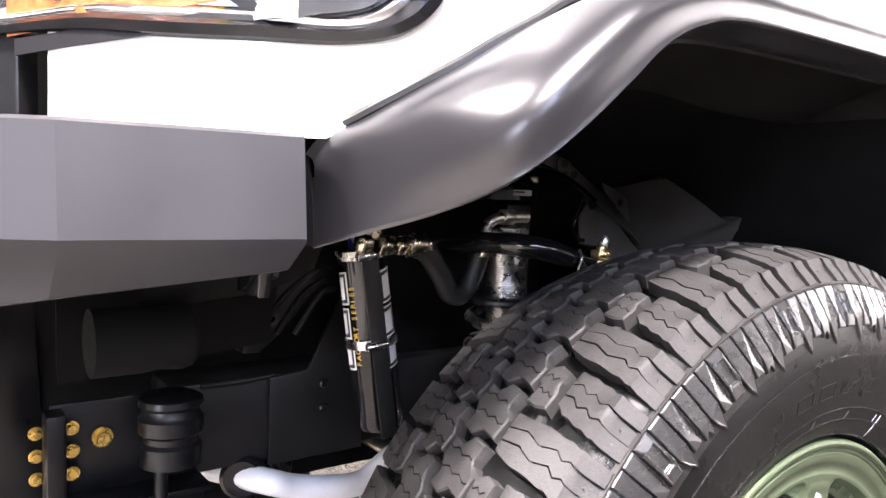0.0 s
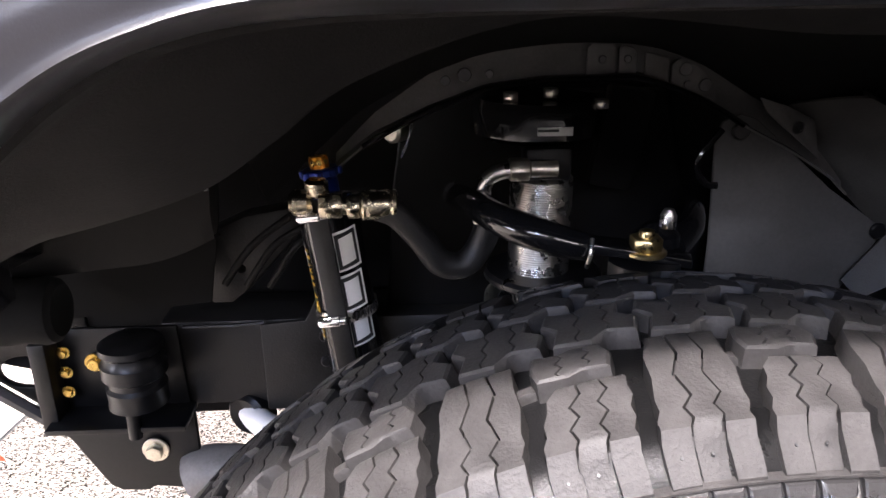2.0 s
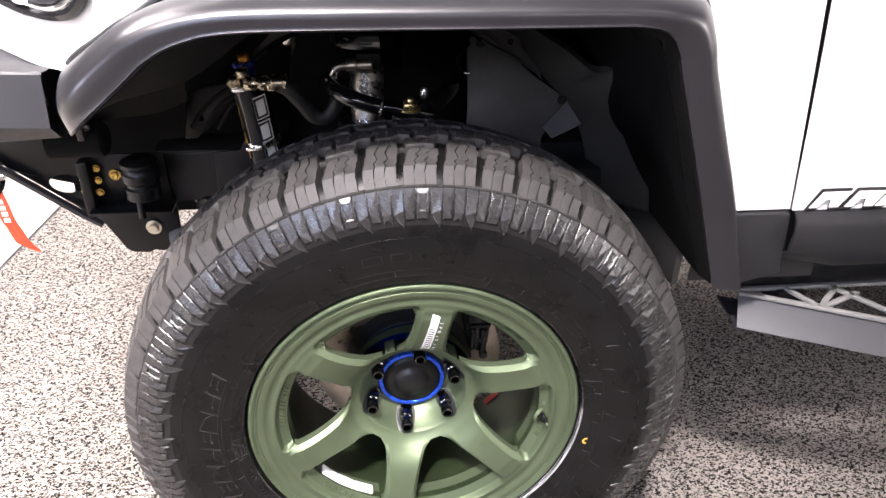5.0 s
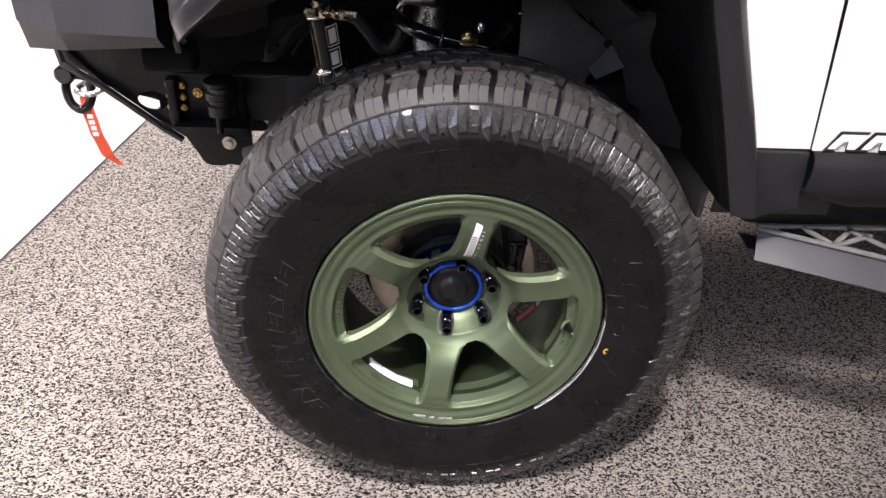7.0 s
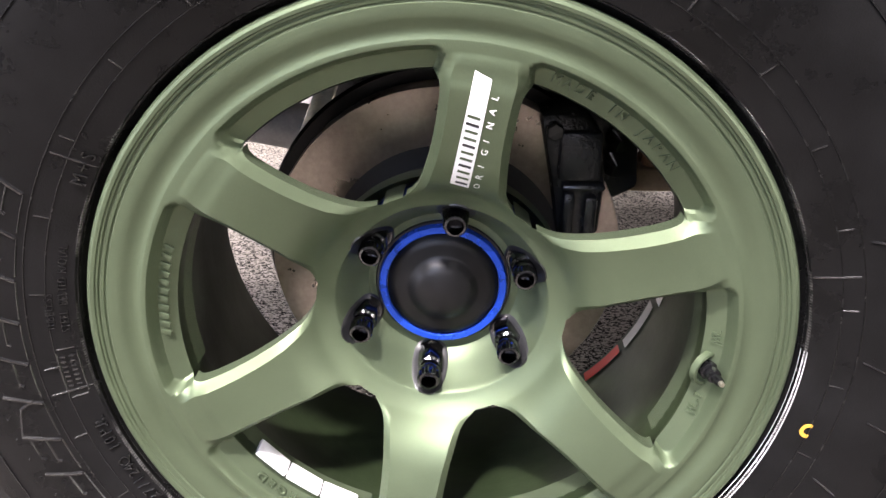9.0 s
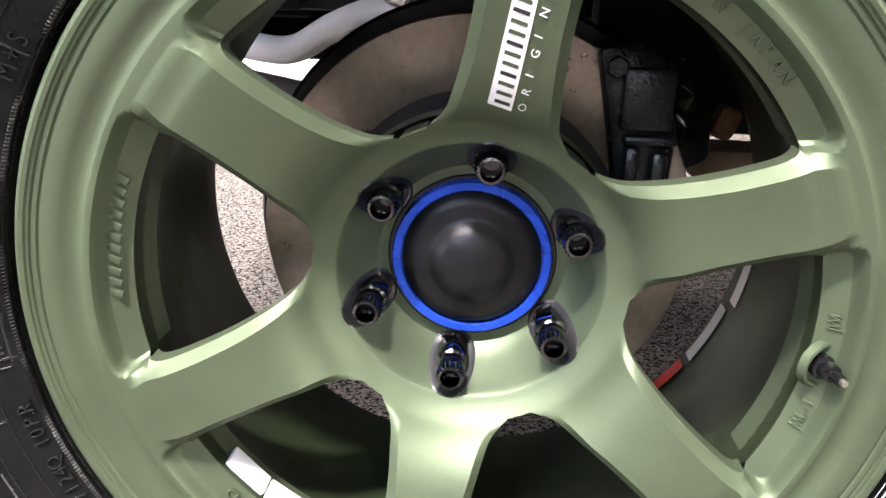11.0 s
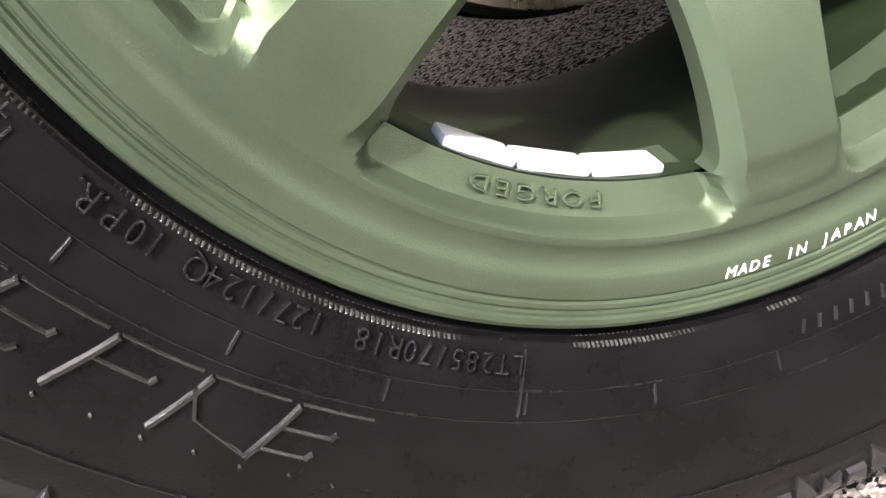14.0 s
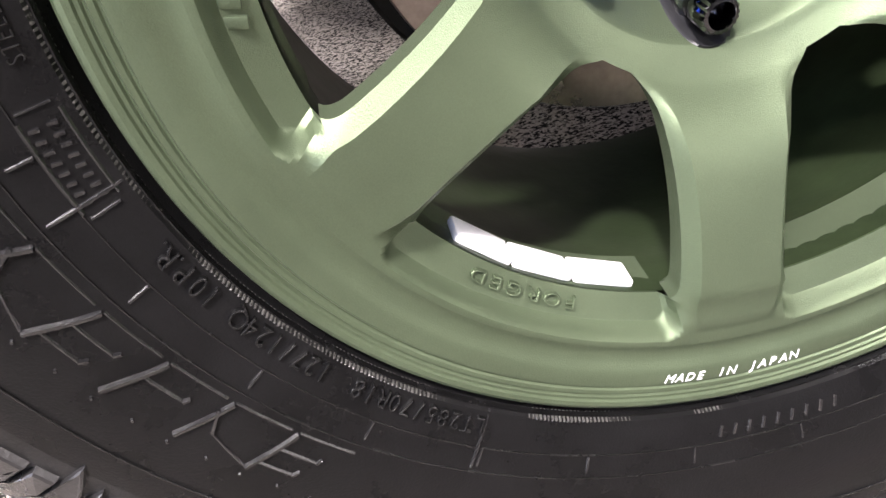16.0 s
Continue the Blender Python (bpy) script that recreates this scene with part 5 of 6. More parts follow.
part("bumper_chin", grid([[(-0.800, 0.54, 0.700), (-0.860, 0.74, 0.640), (-0.880, 1.20, 0.63)], [(-0.722, 0.55, 0.599), (-0.775, 0.74, 0.560), (-0.79, 1.20, 0.55)], [(-0.60, 0.56, 0.56), (-0.62, 0.74, 0.55), (-0.62, 1.2, 0.55)]]), bumper_steel, bumper)
part("bumper_face", grid([[(x, y + 0.034, z - 0.003) for (x, y), z in zip(PLAN, low_z)][3:], [(-0.800, 0.53, 0.705), (-0.815, 0.56, 0.70), (-0.862, 0.74, 0.645), (-0.882, 1.20, 0.63)]]), bumper_steel, bumper)
part("shackle_tab", shift(plate([(-0.885, 0.680), (-0.800, 0.680), (-0.800, 0.560), (-0.830, 0.535), (-0.868, 0.540), (-0.888, 0.575)], 0.022, 0.003, holes=[(-0.845, 0.560, 0.012, 0.012)]), pose(0, 0.730, 0)), black_paint, bumper)
shackle = part("shackle", tube([(-0.884, 0.735, 0.545), (-0.890, 0.730, 0.515), (-0.882, 0.722, 0.485), (-0.862, 0.718, 0.470), (-0.842, 0.722, 0.480), (-0.832, 0.730, 0.508), (-0.836, 0.738, 0.535)], 0.0105, 12, 6), gloss_black, None)
tagged(shackle, "glossy black bow shackle hanging from the front bumper", "shackle")
part("shackle_eye", shift(rounded_disc(0.023, 0.026, 0.005, 22), pose(-0.884, 0.730, 0.552, 90)), gloss_black, shackle)
part("hook_ring", tube([(-0.868, 0.730, 0.512), (-0.840, 0.716, 0.508), (-0.812, 0.722, 0.516), (-0.800, 0.740, 0.528), (-0.816, 0.756, 0.532), (-0.850, 0.754, 0.524), (-0.868, 0.738, 0.515)], 0.0070, 10, 5), steel, shackle)
path = [(-0.846, 0.725, 0.500), (-0.846, 0.722, 0.470), (-0.842, 0.722, 0.430), (-0.836, 0.726, 0.390), (-0.828, 0.732, 0.350), (-0.814, 0.738, 0.325), (-0.800, 0.742, 0.312)]
rows = []
for i, p in enumerate(smooth_path(path, 6)):
    w = 0.0145 if i < 26 else 0.0145 - 0.0012 * (i - 26)
    rows.append([(p.x - w, p.y + 0.002 * math.sin(i * 0.7), p.z), (p.x, p.y, p.z), (p.x + w, p.y + 0.002 * math.cos(i * 0.6), p.z)])
strap = part("pull_strap", solid(grid(rows), 0.0016), red_webbing, None)
tagged(strap, "red webbing pull strap hanging from the shackle", "strap")
for k in range(4):
    q = part("strap_mark", box(0.0130, 0.0012, 0.0105, 0.0003), white_print, strap)
    q.location = (-0.8445 + 0.0012 * k, 0.7195 + 0.0006 * k, 0.452 - 0.0155 * k)

# headlamp in the wing
def lamp_outline(grow):
    o = []
    for x, z in ((-0.650, 1.012), (-0.560, 1.000), (-0.470, 0.992), (-0.425, 0.990), (-0.398, 0.998), (-0.380, 1.018), (-0.374, 1.050), (-0.374, 1.100), (-0.385, 1.135), (-0.420, 1.150), (-0.520, 1.155), (-0.650, 1.150)):
        dx, dz = x + 0.51, z - 1.07
        n = math.hypot(dx, dz)
        x2, z2 = x + grow * dx / n, z + grow * dz / n
        o.append((x2, z2))
    return o


def lamp_skin(grow, push):
    return [(x, wing_y(x) - push, z) for x, z in smooth_closed(lamp_outline(grow))]


def smooth_closed(pts, steps=5):
    ps = [Vector((x, z)) for x, z in pts]
    n, out = len(ps), []
    for i in range(n):
        a, b, c, d = ps[i - 1], ps[i], ps[(i + 1) % n], ps[(i + 2) % n]
        for k in range(steps):
            t = k / steps
            q = 0.5 * (2 * b + (c - a) * t + (2 * a - 5 * b + 4 * c - d) * t * t + (3 * b - a - 3 * c + d) * t ** 3)
            out.append((q.x, q.y))
    return out


def filled(loop, bm=None):
    bm = bm or bmesh.new()
    vs = [bm.verts.new(p) for p in loop]
    mid = bm.verts.new(sum((v.co for v in vs), Vector()) / len(vs))
    for i in range(len(vs)):
        bm.faces.new((vs[i], vs[(i + 1) % len(vs)], mid))
    return bm


headlamp = part("headlamp", grid([lamp_skin(0.012, 0.010), lamp_skin(0.010, 0.016), lamp_skin(0.002, 0.018), lamp_skin(-0.004, 0.012)], closed_v=True), gloss_black, car, "rounded headlamp with a black surround and clear lens")
part("lamp_trim", grid([lamp_skin(-0.004, 0.0125), lamp_skin(-0.009, 0.0135), lamp_skin(-0.013, 0.009)], closed_v=True), chrome, headlamp)
part("lamp_reflector", filled(lamp_skin(-0.012, 0.009)), lamp_grey, headlamp)


def lamp_patch(name, outline, lift, mat, label="", rounding=True):
    """A raised piece behind the lens, bounded by (x, z) points."""
    loop = smooth_closed(outline, 4) if rounding else outline
    bm = filled([(x, wing_y(x) - lift, z) for x, z in loop])
    return part(name, solid(bm, 0.002), mat, headlamp, label)


def lamp_band(name, x0, x1, low, high, lift, mat, label="", bulge=0.0):
    """An upright band behind the lens; low and high give its edges at both ends."""
    rows = []
    for u in np.linspace(0, 1, 9):
        x = x0 + (x1 - x0) * u
        z0, z1 = low[0] + (low[1] - low[0]) * u, high[0] + (high[1] - high[0]) * u
        rows.append([(x, wing_y(x) - lift - bulge * math.sin(math.pi * u), z0 + (z1 - z0) * v) for v in np.linspace(0, 1, 5)])
    return part(name, solid(grid(rows), 0.002), mat, headlamp, label)


lamp_band("amber_lens", -0.604, -0.4935, (0.989, 1.0075), (1.120, 1.1195), 0.0120, amber, "amber turn-signal lens")
for k in range(10):
    lamp_band("lens_rib", -0.5025 + 0.0012 * k, -0.5019 + 0.0012 * k, (1.0085, 1.0085), (1.118, 1.118), 0.0132, gold_print)
for x, z, w, h in ((-0.533, 1.052, 0.006, 0.016), (-0.546, 1.040, 0.004, 0.020), (-0.522, 1.030, 0.005, 0.005), (-0.512, 1.046, 0.004, 0.005), (-0.552, 1.066, 0.008, 0.012), (-0.528, 1.075, 0.010, 0.006)):
    lamp_band("sparkle_facet", x - w / 2, x + w / 2, (z - h / 2, z - h / 2), (z + h / 2, z + h / 2), 0.0135, chrome, bulge=0.0012)
# random chrome chips stand in for the sparkle of the amber lens
random.seed(4)
for k in range(46):
    x, z = random.uniform(-0.596, -0.506), random.uniform(1.012, 1.112)
    w, h = random.uniform(0.0012, 0.0032), random.uniform(0.0015, 0.0075)
    lamp_band("sparkle_facet", x - w / 2, x + w / 2, (z - h / 2, z - h / 2), (z + h / 2, z + h / 2), 0.0135, chrome, bulge=0.0010)
# more chips, for glints along the reflector's right end
for k in range(30):
    a = random.uniform(0.0, 1.0)
    x, z = -0.392 + 0.008 * math.sin(3 * a) + random.uniform(-0.004, 0.004), 1.036 + 0.060 * a
    lamp_band("reflector_sparkle", x - 0.0008, x + 0.0008, (z, z), (z + 0.0016, z + 0.0016), 0.0135, chrome, bulge=0.0006)
lamp_patch("bulb_housing", [(-0.4745, 1.004), (-0.4890, 1.009), (-0.4990, 1.022), (-0.5025, 1.040), (-0.5000, 1.055), (-0.4905, 1.066), (-0.4745, 1.074)], 0.0150, cap_black, "dark half-round bulb housing")
lamp_band("lamp_ridge", -0.4748, -0.4525, (0.9955, 0.9965), (1.135, 1.135), 0.0140, weight_white, "pale glossy upright ridge", 0.0060)
for k in range(9):
    lamp_patch("ridge_bead", [(-0.4758, 1.006 + 0.0075 * k), (-0.4738, 1.006 + 0.0075 * k), (-0.4738, 1.010 + 0.0075 * k), (-0.4758, 1.010 + 0.0075 * k)], 0.0165, chrome, rounding=False)
lamp_patch("dark_panel", [(-0.4530, 1.0300), (-0.4250, 1.0318), (-0.4000, 1.0328), (-0.4015, 1.0180), (-0.4160, 1.0045), (-0.4390, 0.9998), (-0.4580, 0.9980)], 0.0135, satin_black)
lamp_band("lamp_label", -0.4515, -0.3985, (1.0307, 1.0342), (1.0583, 1.0606), 0.0140, weight_white, "white printed label")
for x0, x1, z in ((-0.448, -0.430, 1.0545), (-0.440, -0.428, 1.0430), (-0.438, -0.427, 1.0355), (-0.4085, -0.4035, 1.0410), (-0.406, -0.402, 1.0540)):
    lamp_band("label_bar", x0, x1, (z, z), (z + 0.0016, z + 0.0016), 0.0148, grey_label)
lamp_band("lamp_sill", -0.600, -0.4760, (0.975, 0.9945), (0.987, 1.0040), 0.0130, cladding)
part("lamp_lens", filled(lamp_skin(-0.005, 0.020)), glass, headlamp).visible_shadow = False
part("grille_side", shift(box(0.06, 0.6, 0.5, 0.01), pose(-0.705, 0.74, 1.18)), black_paint, car)
part("grille_panel", shift(box(0.19, 0.02, 0.12, 0.004), pose(-0.645, 0.395, 0.965, 0, 0, -54)), black_paint, car)

# ---- suspension ----
# remote reservoir, strapped to its bracket
res = part("reservoir", turned([(0.0001, 0.0), (0.024, 0.0), (0.0275, -0.004), (0.0275, -0.205), (0.024, -0.212), (0.0001, -0.213)], 40), gloss_black, car, "black remote shock reservoir with white and gold print")
res.location = (-0.246, 0.405, 0.818)
res.rotation_euler = (radians(-2), radians(-7.5), 0)


def on_tube(azimuth, v, r=0.0278):
    a = radians(azimuth)
    return Vector((r * math.sin(a), -r * math.cos(a), v))


def tube_patch(name, a0, a1, v0, v1, mat, r=0.0278, slant=0.0):
    rows = []
    for i in range(9):
        a = a0 + (a1 - a0) * i / 8
        s = slant * i / 8
        rows.append([on_tube(a, v0 + s, r), on_tube(a, v1 + s, r)])
    return part(name, grid(rows), mat, res)


for c in (27, -104):
    for v0, v1, a0, a1 in ((-0.026, -0.064, -24, 30), (-0.068, -0.104, -28, 26), (-0.108, -0.140, -24, 30)):
        tube_patch("decal", c + a0, c + a1, v0, v1, white_print, 0.02785, 0.003)
        tube_patch("decal_mark", c + a0 + 5, c + a1 - 5, v0 - 0.0022, v1 + 0.0022, black_print, 0.0280, 0.003)
        tube_patch("decal_mark", c + a0 + 12, c + a1 - 12, v0 - 0.006, v1 + 0.006, white_print, 0.0281, 0.003)
for c0 in (-9, -64):
    bm = bmesh.new()
    for k, ch in enumerate("FACTORY SERIES"):
        if ch == " ":
            continue
        g = letters(ch, 0.0092, 0.0002)
        bmesh.ops.translate(g, vec=(0, 0, -0.003), verts=g.verts)
        shift(g, pose(0, 0, 0, 0, -90, 0))
        for v in g.verts:
            p = on_tube(c0 + math.degrees(v.co.x / 0.0278), -0.132 + 0.0067 * k + v.co.z, 0.0279 - v.co.y)
            v.co = p
        merge(bm, g)
    part("printed_lettering", bm, gold_print, res, smooth=False)
part("reservoir_strap", shift(box(0.019, 0.004, 0.225, 0.001), pose(-0.006, -0.0290, -0.105, 0, 0, -12)), frame_paint, res)
for v in (-0.006, -0.108):
    band = part("hose_clamp", turned([(0.0286, v - 0.005), (0.0300, v - 0.005), (0.0300, v + 0.005), (0.0286, v + 0.005), (0.0286, v - 0.005)], 40), steel, res, "steel worm-drive hose clamp")
    part("clamp_screw", shift(turned([(0.0001, -0.014), (0.0045, -0.014), (0.0055, -0.012), (0.0055, 0.006), (0.0042, 0.007), (0.0042, 0.012), (0.0001, 0.012)], 14), pose(-0.010, -0.033, v, 0, 90, -8)), chrome, band)
    for k in range(7):
        part("clamp_slot", shift(box(0.0012, 0.0010, 0.0066, 0), pose(0, 0, 0)), black_print, band).matrix_local = Matrix.Translation(on_tube(22 + 8 * k, v, 0.0301)) @ Matrix.Rotation(radians(22 + 8 * k), 4, "Z") @ Matrix.Rotation(radians(10), 4, "Y")
knob = part("adjuster_knob", turned([(0.0001, 0.030), (0.015, 0.030), (0.0165, 0.028), (0.0165, 0.023), (0.014, 0.020), (0.014, 0.0), (0.0001, 0.0)], 32), spacer_blue, res, "blue anodised adjuster")
for k in range(8):
    part("knob_grip", shift(rounded_disc(0.0034, 0.007, 0.001, 10), Matrix.Translation(on_tube(45 * k, 0.0255, 0.0165))), spacer_blue, knob)
part("knob_top", turned([(0.0001, 0.041), (0.0078, 0.041), (0.0090, 0.039), (0.0090, 0.030), (0.0001, 0.030)], 24), orange_anodised, res, "orange anodised dial")
for a in (-30, 10, 50):
    part("dial_dimple", shift(rounded_disc(0.0026, 0.001, 0.0003, 12), Matrix.Translation(on_tube(a, 0.0355, 0.0092)) @ Matrix.Rotation(radians(a), 4, "Z") @ Matrix.Rotation(radians(90), 4, "X")), gold_zinc, res)

# hose and its end fittings
fitting = part("hose_fitting", shift(hexagon(0.0125, 0.020, 0.001), Matrix.Translation((-0.238, 0.366, 0.824)) @ Matrix.Rotation(radians(90), 4, "Y")), fitting_zinc, car, "zinc-plated hose fitting")
part("fitting_end", shift(rounded_disc(0.0115, 0.020, 0.004, 20), Matrix.Translation((-0.264, 0.368, 0.826)) @ Matrix.Rotation(radians(90), 4, "Y")), fitting_zinc, fitting)
part("fitting_neck", shift(rounded_disc(0.0085, 0.022, 0.001, 18), Matrix.Translation((-0.224, 0.366, 0.823)) @ Matrix.Rotation(radians(90), 4, "Y")), fitting_zinc, fitting)
part("fitting_nut", shift(hexagon(0.0120, 0.012, 0.001), Matrix.Translation((-0.218, 0.366, 0.823)) @ Matrix.Rotation(radians(90), 4, "Y")), fitting_zinc, fitting)
part("crimp_sleeve", shift(turned([(0.008, 0.000), (0.0130, 0.001), (0.0138, 0.003), (0.0130, 0.005), (0.0138, 0.008), (0.0138, 0.024), (0.0130, 0.026), (0.0138, 0.028), (0.0130, 0.031), (0.009, 0.032)], 24), Matrix.Translation((-0.212, 0.366, 0.823)) @ Matrix.Rotation(radians(90), 4, "Y")), fitting_zinc, fitting)
part("fitting_banjo", shift(rounded_disc(0.0105, 0.016, 0.003, 20), pose(-0.250, 0.372, 0.838)), fitting_zinc, fitting)
part("brake_hose", tube([(-0.205, 0.366, 0.823), (-0.182, 0.366, 0.815), (-0.160, 0.368, 0.790), (-0.142, 0.372, 0.765), (-0.120, 0.376, 0.762), (-0.104, 0.378, 0.782), (-0.096, 0.372, 0.812)], 0.0125, 16, 8), hose_rubber, car, "thick black rubber hose")

# coil-over shock
sx, sy = -0.052, 0.375
thread = []
for i in range(46):
    z = 0.748 + i * 0.0021
    thread += [(0.0275, z), (0.0280, z + 0.0006), (0.0275, z + 0.0012)]
shock = part("coil_over_shock", shift(turned([(0.0001, 0.56), (0.022, 0.56), (0.023, 0.745)] + thread + [(0.0262, 0.8445), (0.024, 0.846), (0.0001, 0.846)], 40), pose(sx, sy, 0)), steel, car, "silver threaded coil-over shock absorber", angle=60)
part("shock_head", shift(box(0.040, 0.030, 0.030, 0.004), pose(sx + 0.002, sy - 0.006, 0.858)), black_paint, shock)
part("elbow_fitting", tube([(-0.106, 0.352, 0.818), (-0.106, 0.352, 0.840), (-0.100, 0.350, 0.851), (-0.088, 0.348, 0.856), (-0.074, 0.347, 0.857)], 0.0068, 14, 6), steel, shock)
part("elbow_nut", shift(hexagon(0.0105, 0.017, 0.001), Matrix.Translation((-0.077, 0.347, 0.857)) @ Matrix.Rotation(radians(90), 4, "Y")), zinc, shock)
part("elbow_stub", shift(rounded_disc(0.0070, 0.024, 0.001, 16), Matrix.Translation((-0.056, 0.347, 0.857)) @ Matrix.Rotation(radians(90), 4, "Y")), zinc, shock)
part("elbow_base", shift(hexagon(0.0105, 0.012, 0.001), pose(-0.106, 0.352, 0.815)), zinc, shock)
part("bleed_fitting", shift(turned([(0.0042, 0.0), (0.0066, 0.0), (0.0072, 0.0025), (0.0066, 0.005), (0.0042, 0.005), (0.0042, 0.0)], 18), pose(-0.083, 0.345, 0.752, 80)), chrome, shock)
coil = []
for i in range(0, 97):
    a = 2 * math.pi * i / 20
    coil.append((sx + 0.004 + 0.047 * math.cos(a), sy + 0.047 * math.sin(a), 0.742 - 0.036 * i / 20))
part("coil_spring", tube(coil, 0.0068, 10, 1), steel, shock, "silver coil spring")
part("spring_seat", shift(rounded_disc(0.054, 0.010, 0.003, 36), pose(sx + 0.004, sy, 0.752)), black_paint, shock)
part("top_mount", shift(turned([(0.0001, 0.910), (0.055, 0.908), (0.060, 0.900), (0.060, 0.878), (0.050, 0.872), (0.0001, 0.872)], 36), pose(sx, 0.415, 0)), gloss_black, shock)
part("mount_label", shift(box(0.030, 0.0008, 0.007, 0), pose(-0.046, 0.3545, 0.887)), grey_label, shock)
part("label_mark", shift(box(0.018, 0.0008, 0.0022, 0), pose(-0.052, 0.3538, 0.888)), black_print, shock)
for x, z in ((-0.080, 0.912), (0.000, 0.905), (-0.045, 0.915)):
    part("mount_nut", shift(hexagon(0.0070, 0.008, 0.0005), pose(x, 0.385, z)), zinc, shock)
part("tower", shift(plate([(-0.20, 0.60), (-0.185, 0.80), (-0.17, 0.90), (0.10, 0.90), (0.125, 0.80), (0.135, 0.60)], 0.02, 0.004), pose(0, 0.50, 0)), shade_black, car)
part("tower_bracket", shift(box(0.045, 0.02, 0.10, 0.004), pose(0.040, 0.455, 0.86, 0, 10, 0)), shade_black, car)
part("strut_bolt", shift(rounded_disc(0.012, 0.02, 0.003, 18), pose(-0.180, 0.470, 0.868, 90, 0, -40)), zinc, car)
part("cable_clip", tube([(-0.176, 0.440, 0.848), (-0.168, 0.438, 0.866), (-0.164, 0.438, 0.888)], 0.0018, 8, 4), chrome, car)

# upper control arm with its ball joint
arm = part("upper_control_arm", tube([(-0.125, 0.430, 0.812), (-0.112, 0.350, 0.826), (-0.098, 0.305, 0.827), (-0.074, 0.284, 0.822), (-0.048, 0.278, 0.815), (-0.034, 0.277, 0.812)], [0.012, 0.013, 0.0135, 0.0135, 0.0125, 0.011], 18, 8), gloss_black, car, "glossy black tubular upper control arm")
part("arm_plate", shift(plate([(-0.040, 0.270), (0.046, 0.262), (0.052, 0.280), (0.040, 0.300), (-0.036, 0.296)], 0.008, 0.002), Matrix(((1, 0, 0, 0), (0, 0, 1, 0), (-0.16, -1, 0, 0.8115), (0, 0, 0, 1)))), gloss_black, arm)
part("arm_weld", tube([(-0.036, 0.264, 0.800), (-0.034, 0.262, 0.812), (-0.032, 0.268, 0.822)], 0.0018, 8, 4), steel, arm)
part("rear_tube", tube([(0.040, 0.300, 0.800), (0.075, 0.350, 0.806), (0.105, 0.440, 0.800)], 0.015, 14, 6), gloss_black, arm)
part("joint_nut", shift(hexagon(0.0132, 0.011, 0.001), pose(0.012, 0.274, 0.8150)), gold_steel, arm, "zinc-plated castle nut")
part("joint_washer", shift(rounded_disc(0.0165, 0.004, 0.001, 24), pose(0.012, 0.274, 0.808)), gold_steel, arm)
part("joint_stud", shift(turned([(0.0001, 0.004), (0.0055, 0.003), (0.0062, 0.001), (0.0062, -0.004), (0.0001, -0.004)], 14), pose(0.012, 0.274, 0.8225)), gold_steel, arm)
part("grease_cap", shift(turned([(0.0001, 0.016), (0.004, 0.015), (0.0065, 0.010), (0.0065, 0.0), (0.0001, 0.0)], 14), pose(0.034, 0.290, 0.822)), steel, arm)
part("joint_dome", shift(turned([(0.0001, 0.014), (0.010, 0.012), (0.018, 0.004), (0.019, -0.004), (0.0001, -0.004)], 24), pose(0.030, 0.300, 0.810)), gloss_black, arm)
# sway bar, link end and lower parts
part("sway_bar", tube([(-0.50, 0.62, 0.545), (-0.40, 0.56, 0.545), (-0.340, 0.462, 0.545), (-0.300, 0.455, 0.531), (-0.240, 0.450, 0.520), (-0.205, 0.450, 0.522), (-0.165, 0.450, 0.545), (-0.120, 0.448, 0.562), (-0.06, 0.44, 0.566)], 0.0150, 16, 8), bar_white, car, "white powder-coated sway bar")
part("sway_bush", shift(rounded_disc(0.026, 0.03, 0.005, 24), Matrix.Translation((-0.352, 0.485, 0.546)) @ Matrix.Rotation(radians(62), 4, "Z") @ Matrix.Rotation(radians(90), 4, "Y")), black_paint, car)
part("boot", shift(turned([(0.010, 0.0), (0.017, 0.006), (0.012, 0.010), (0.018, 0.016), (0.013, 0.020), (0.019, 0.026), (0.014, 0.030), (0.019, 0.036), (0.010, 0.040)], 20), pose(-0.300, 0.56, 0.520, 40, 60, 0)), hose_rubber, car)
part("skid_tube", tube([(-0.418, 0.455, 0.480), (-0.380, 0.455, 0.488), (-0.24, 0.455, 0.462), (-0.05, 0.455, 0.430)], 0.030, 20, 6), grey_tube, car, "grey lower arm with a rounded end")
part("lower_arm", shift(box(0.34, 0.20, 0.05, 0.015), pose(-0.02, 0.40, 0.40)), frame_paint, car)
part("cross_member", shift(box(0.16, 0.7, 0.10, 0.01), pose(-0.28, 0.86, 0.60)), frame_paint, car)
part("oil_pan", shift(box(0.8, 0.5, 0.12, 0.02), pose(0.2, 0.95, 0.58)), black_paint, car)

# ---- brake behind the wheel ----
disc = part("brake_disc", spin([(0.060, 0.152), (0.095, 0.150), (0.100, 0.1485), (0.1525, 0.1480), (0.1535, 0.1495), (0.1535, 0.174), (0.095, 0.174)], 120), rotor_iron, car, "worn grey-brown iron brake disc")
disc.location = (0, 0, AXLE)
part("wheel_spacer", spin([(0.060, 0.124), (0.079, 0.124), (0.081, 0.126), (0.081, 0.136), (0.079, 0.138)], 72), spacer_blue, disc, "blue anodised wheel spacer")
part("disc_hat", spin([(0.055, 0.136), (0.078, 0.136), (0.084, 0.138), (0.087, 0.1485), (0.104, 0.1478)], 80), satin_black, disc)
shield = part("dust_shield", spin([(0.09, 0.178), (0.163, 0.178), (0.166, 0.182), (0.163, 0.184)], 80, 190, 400), black_paint, car)
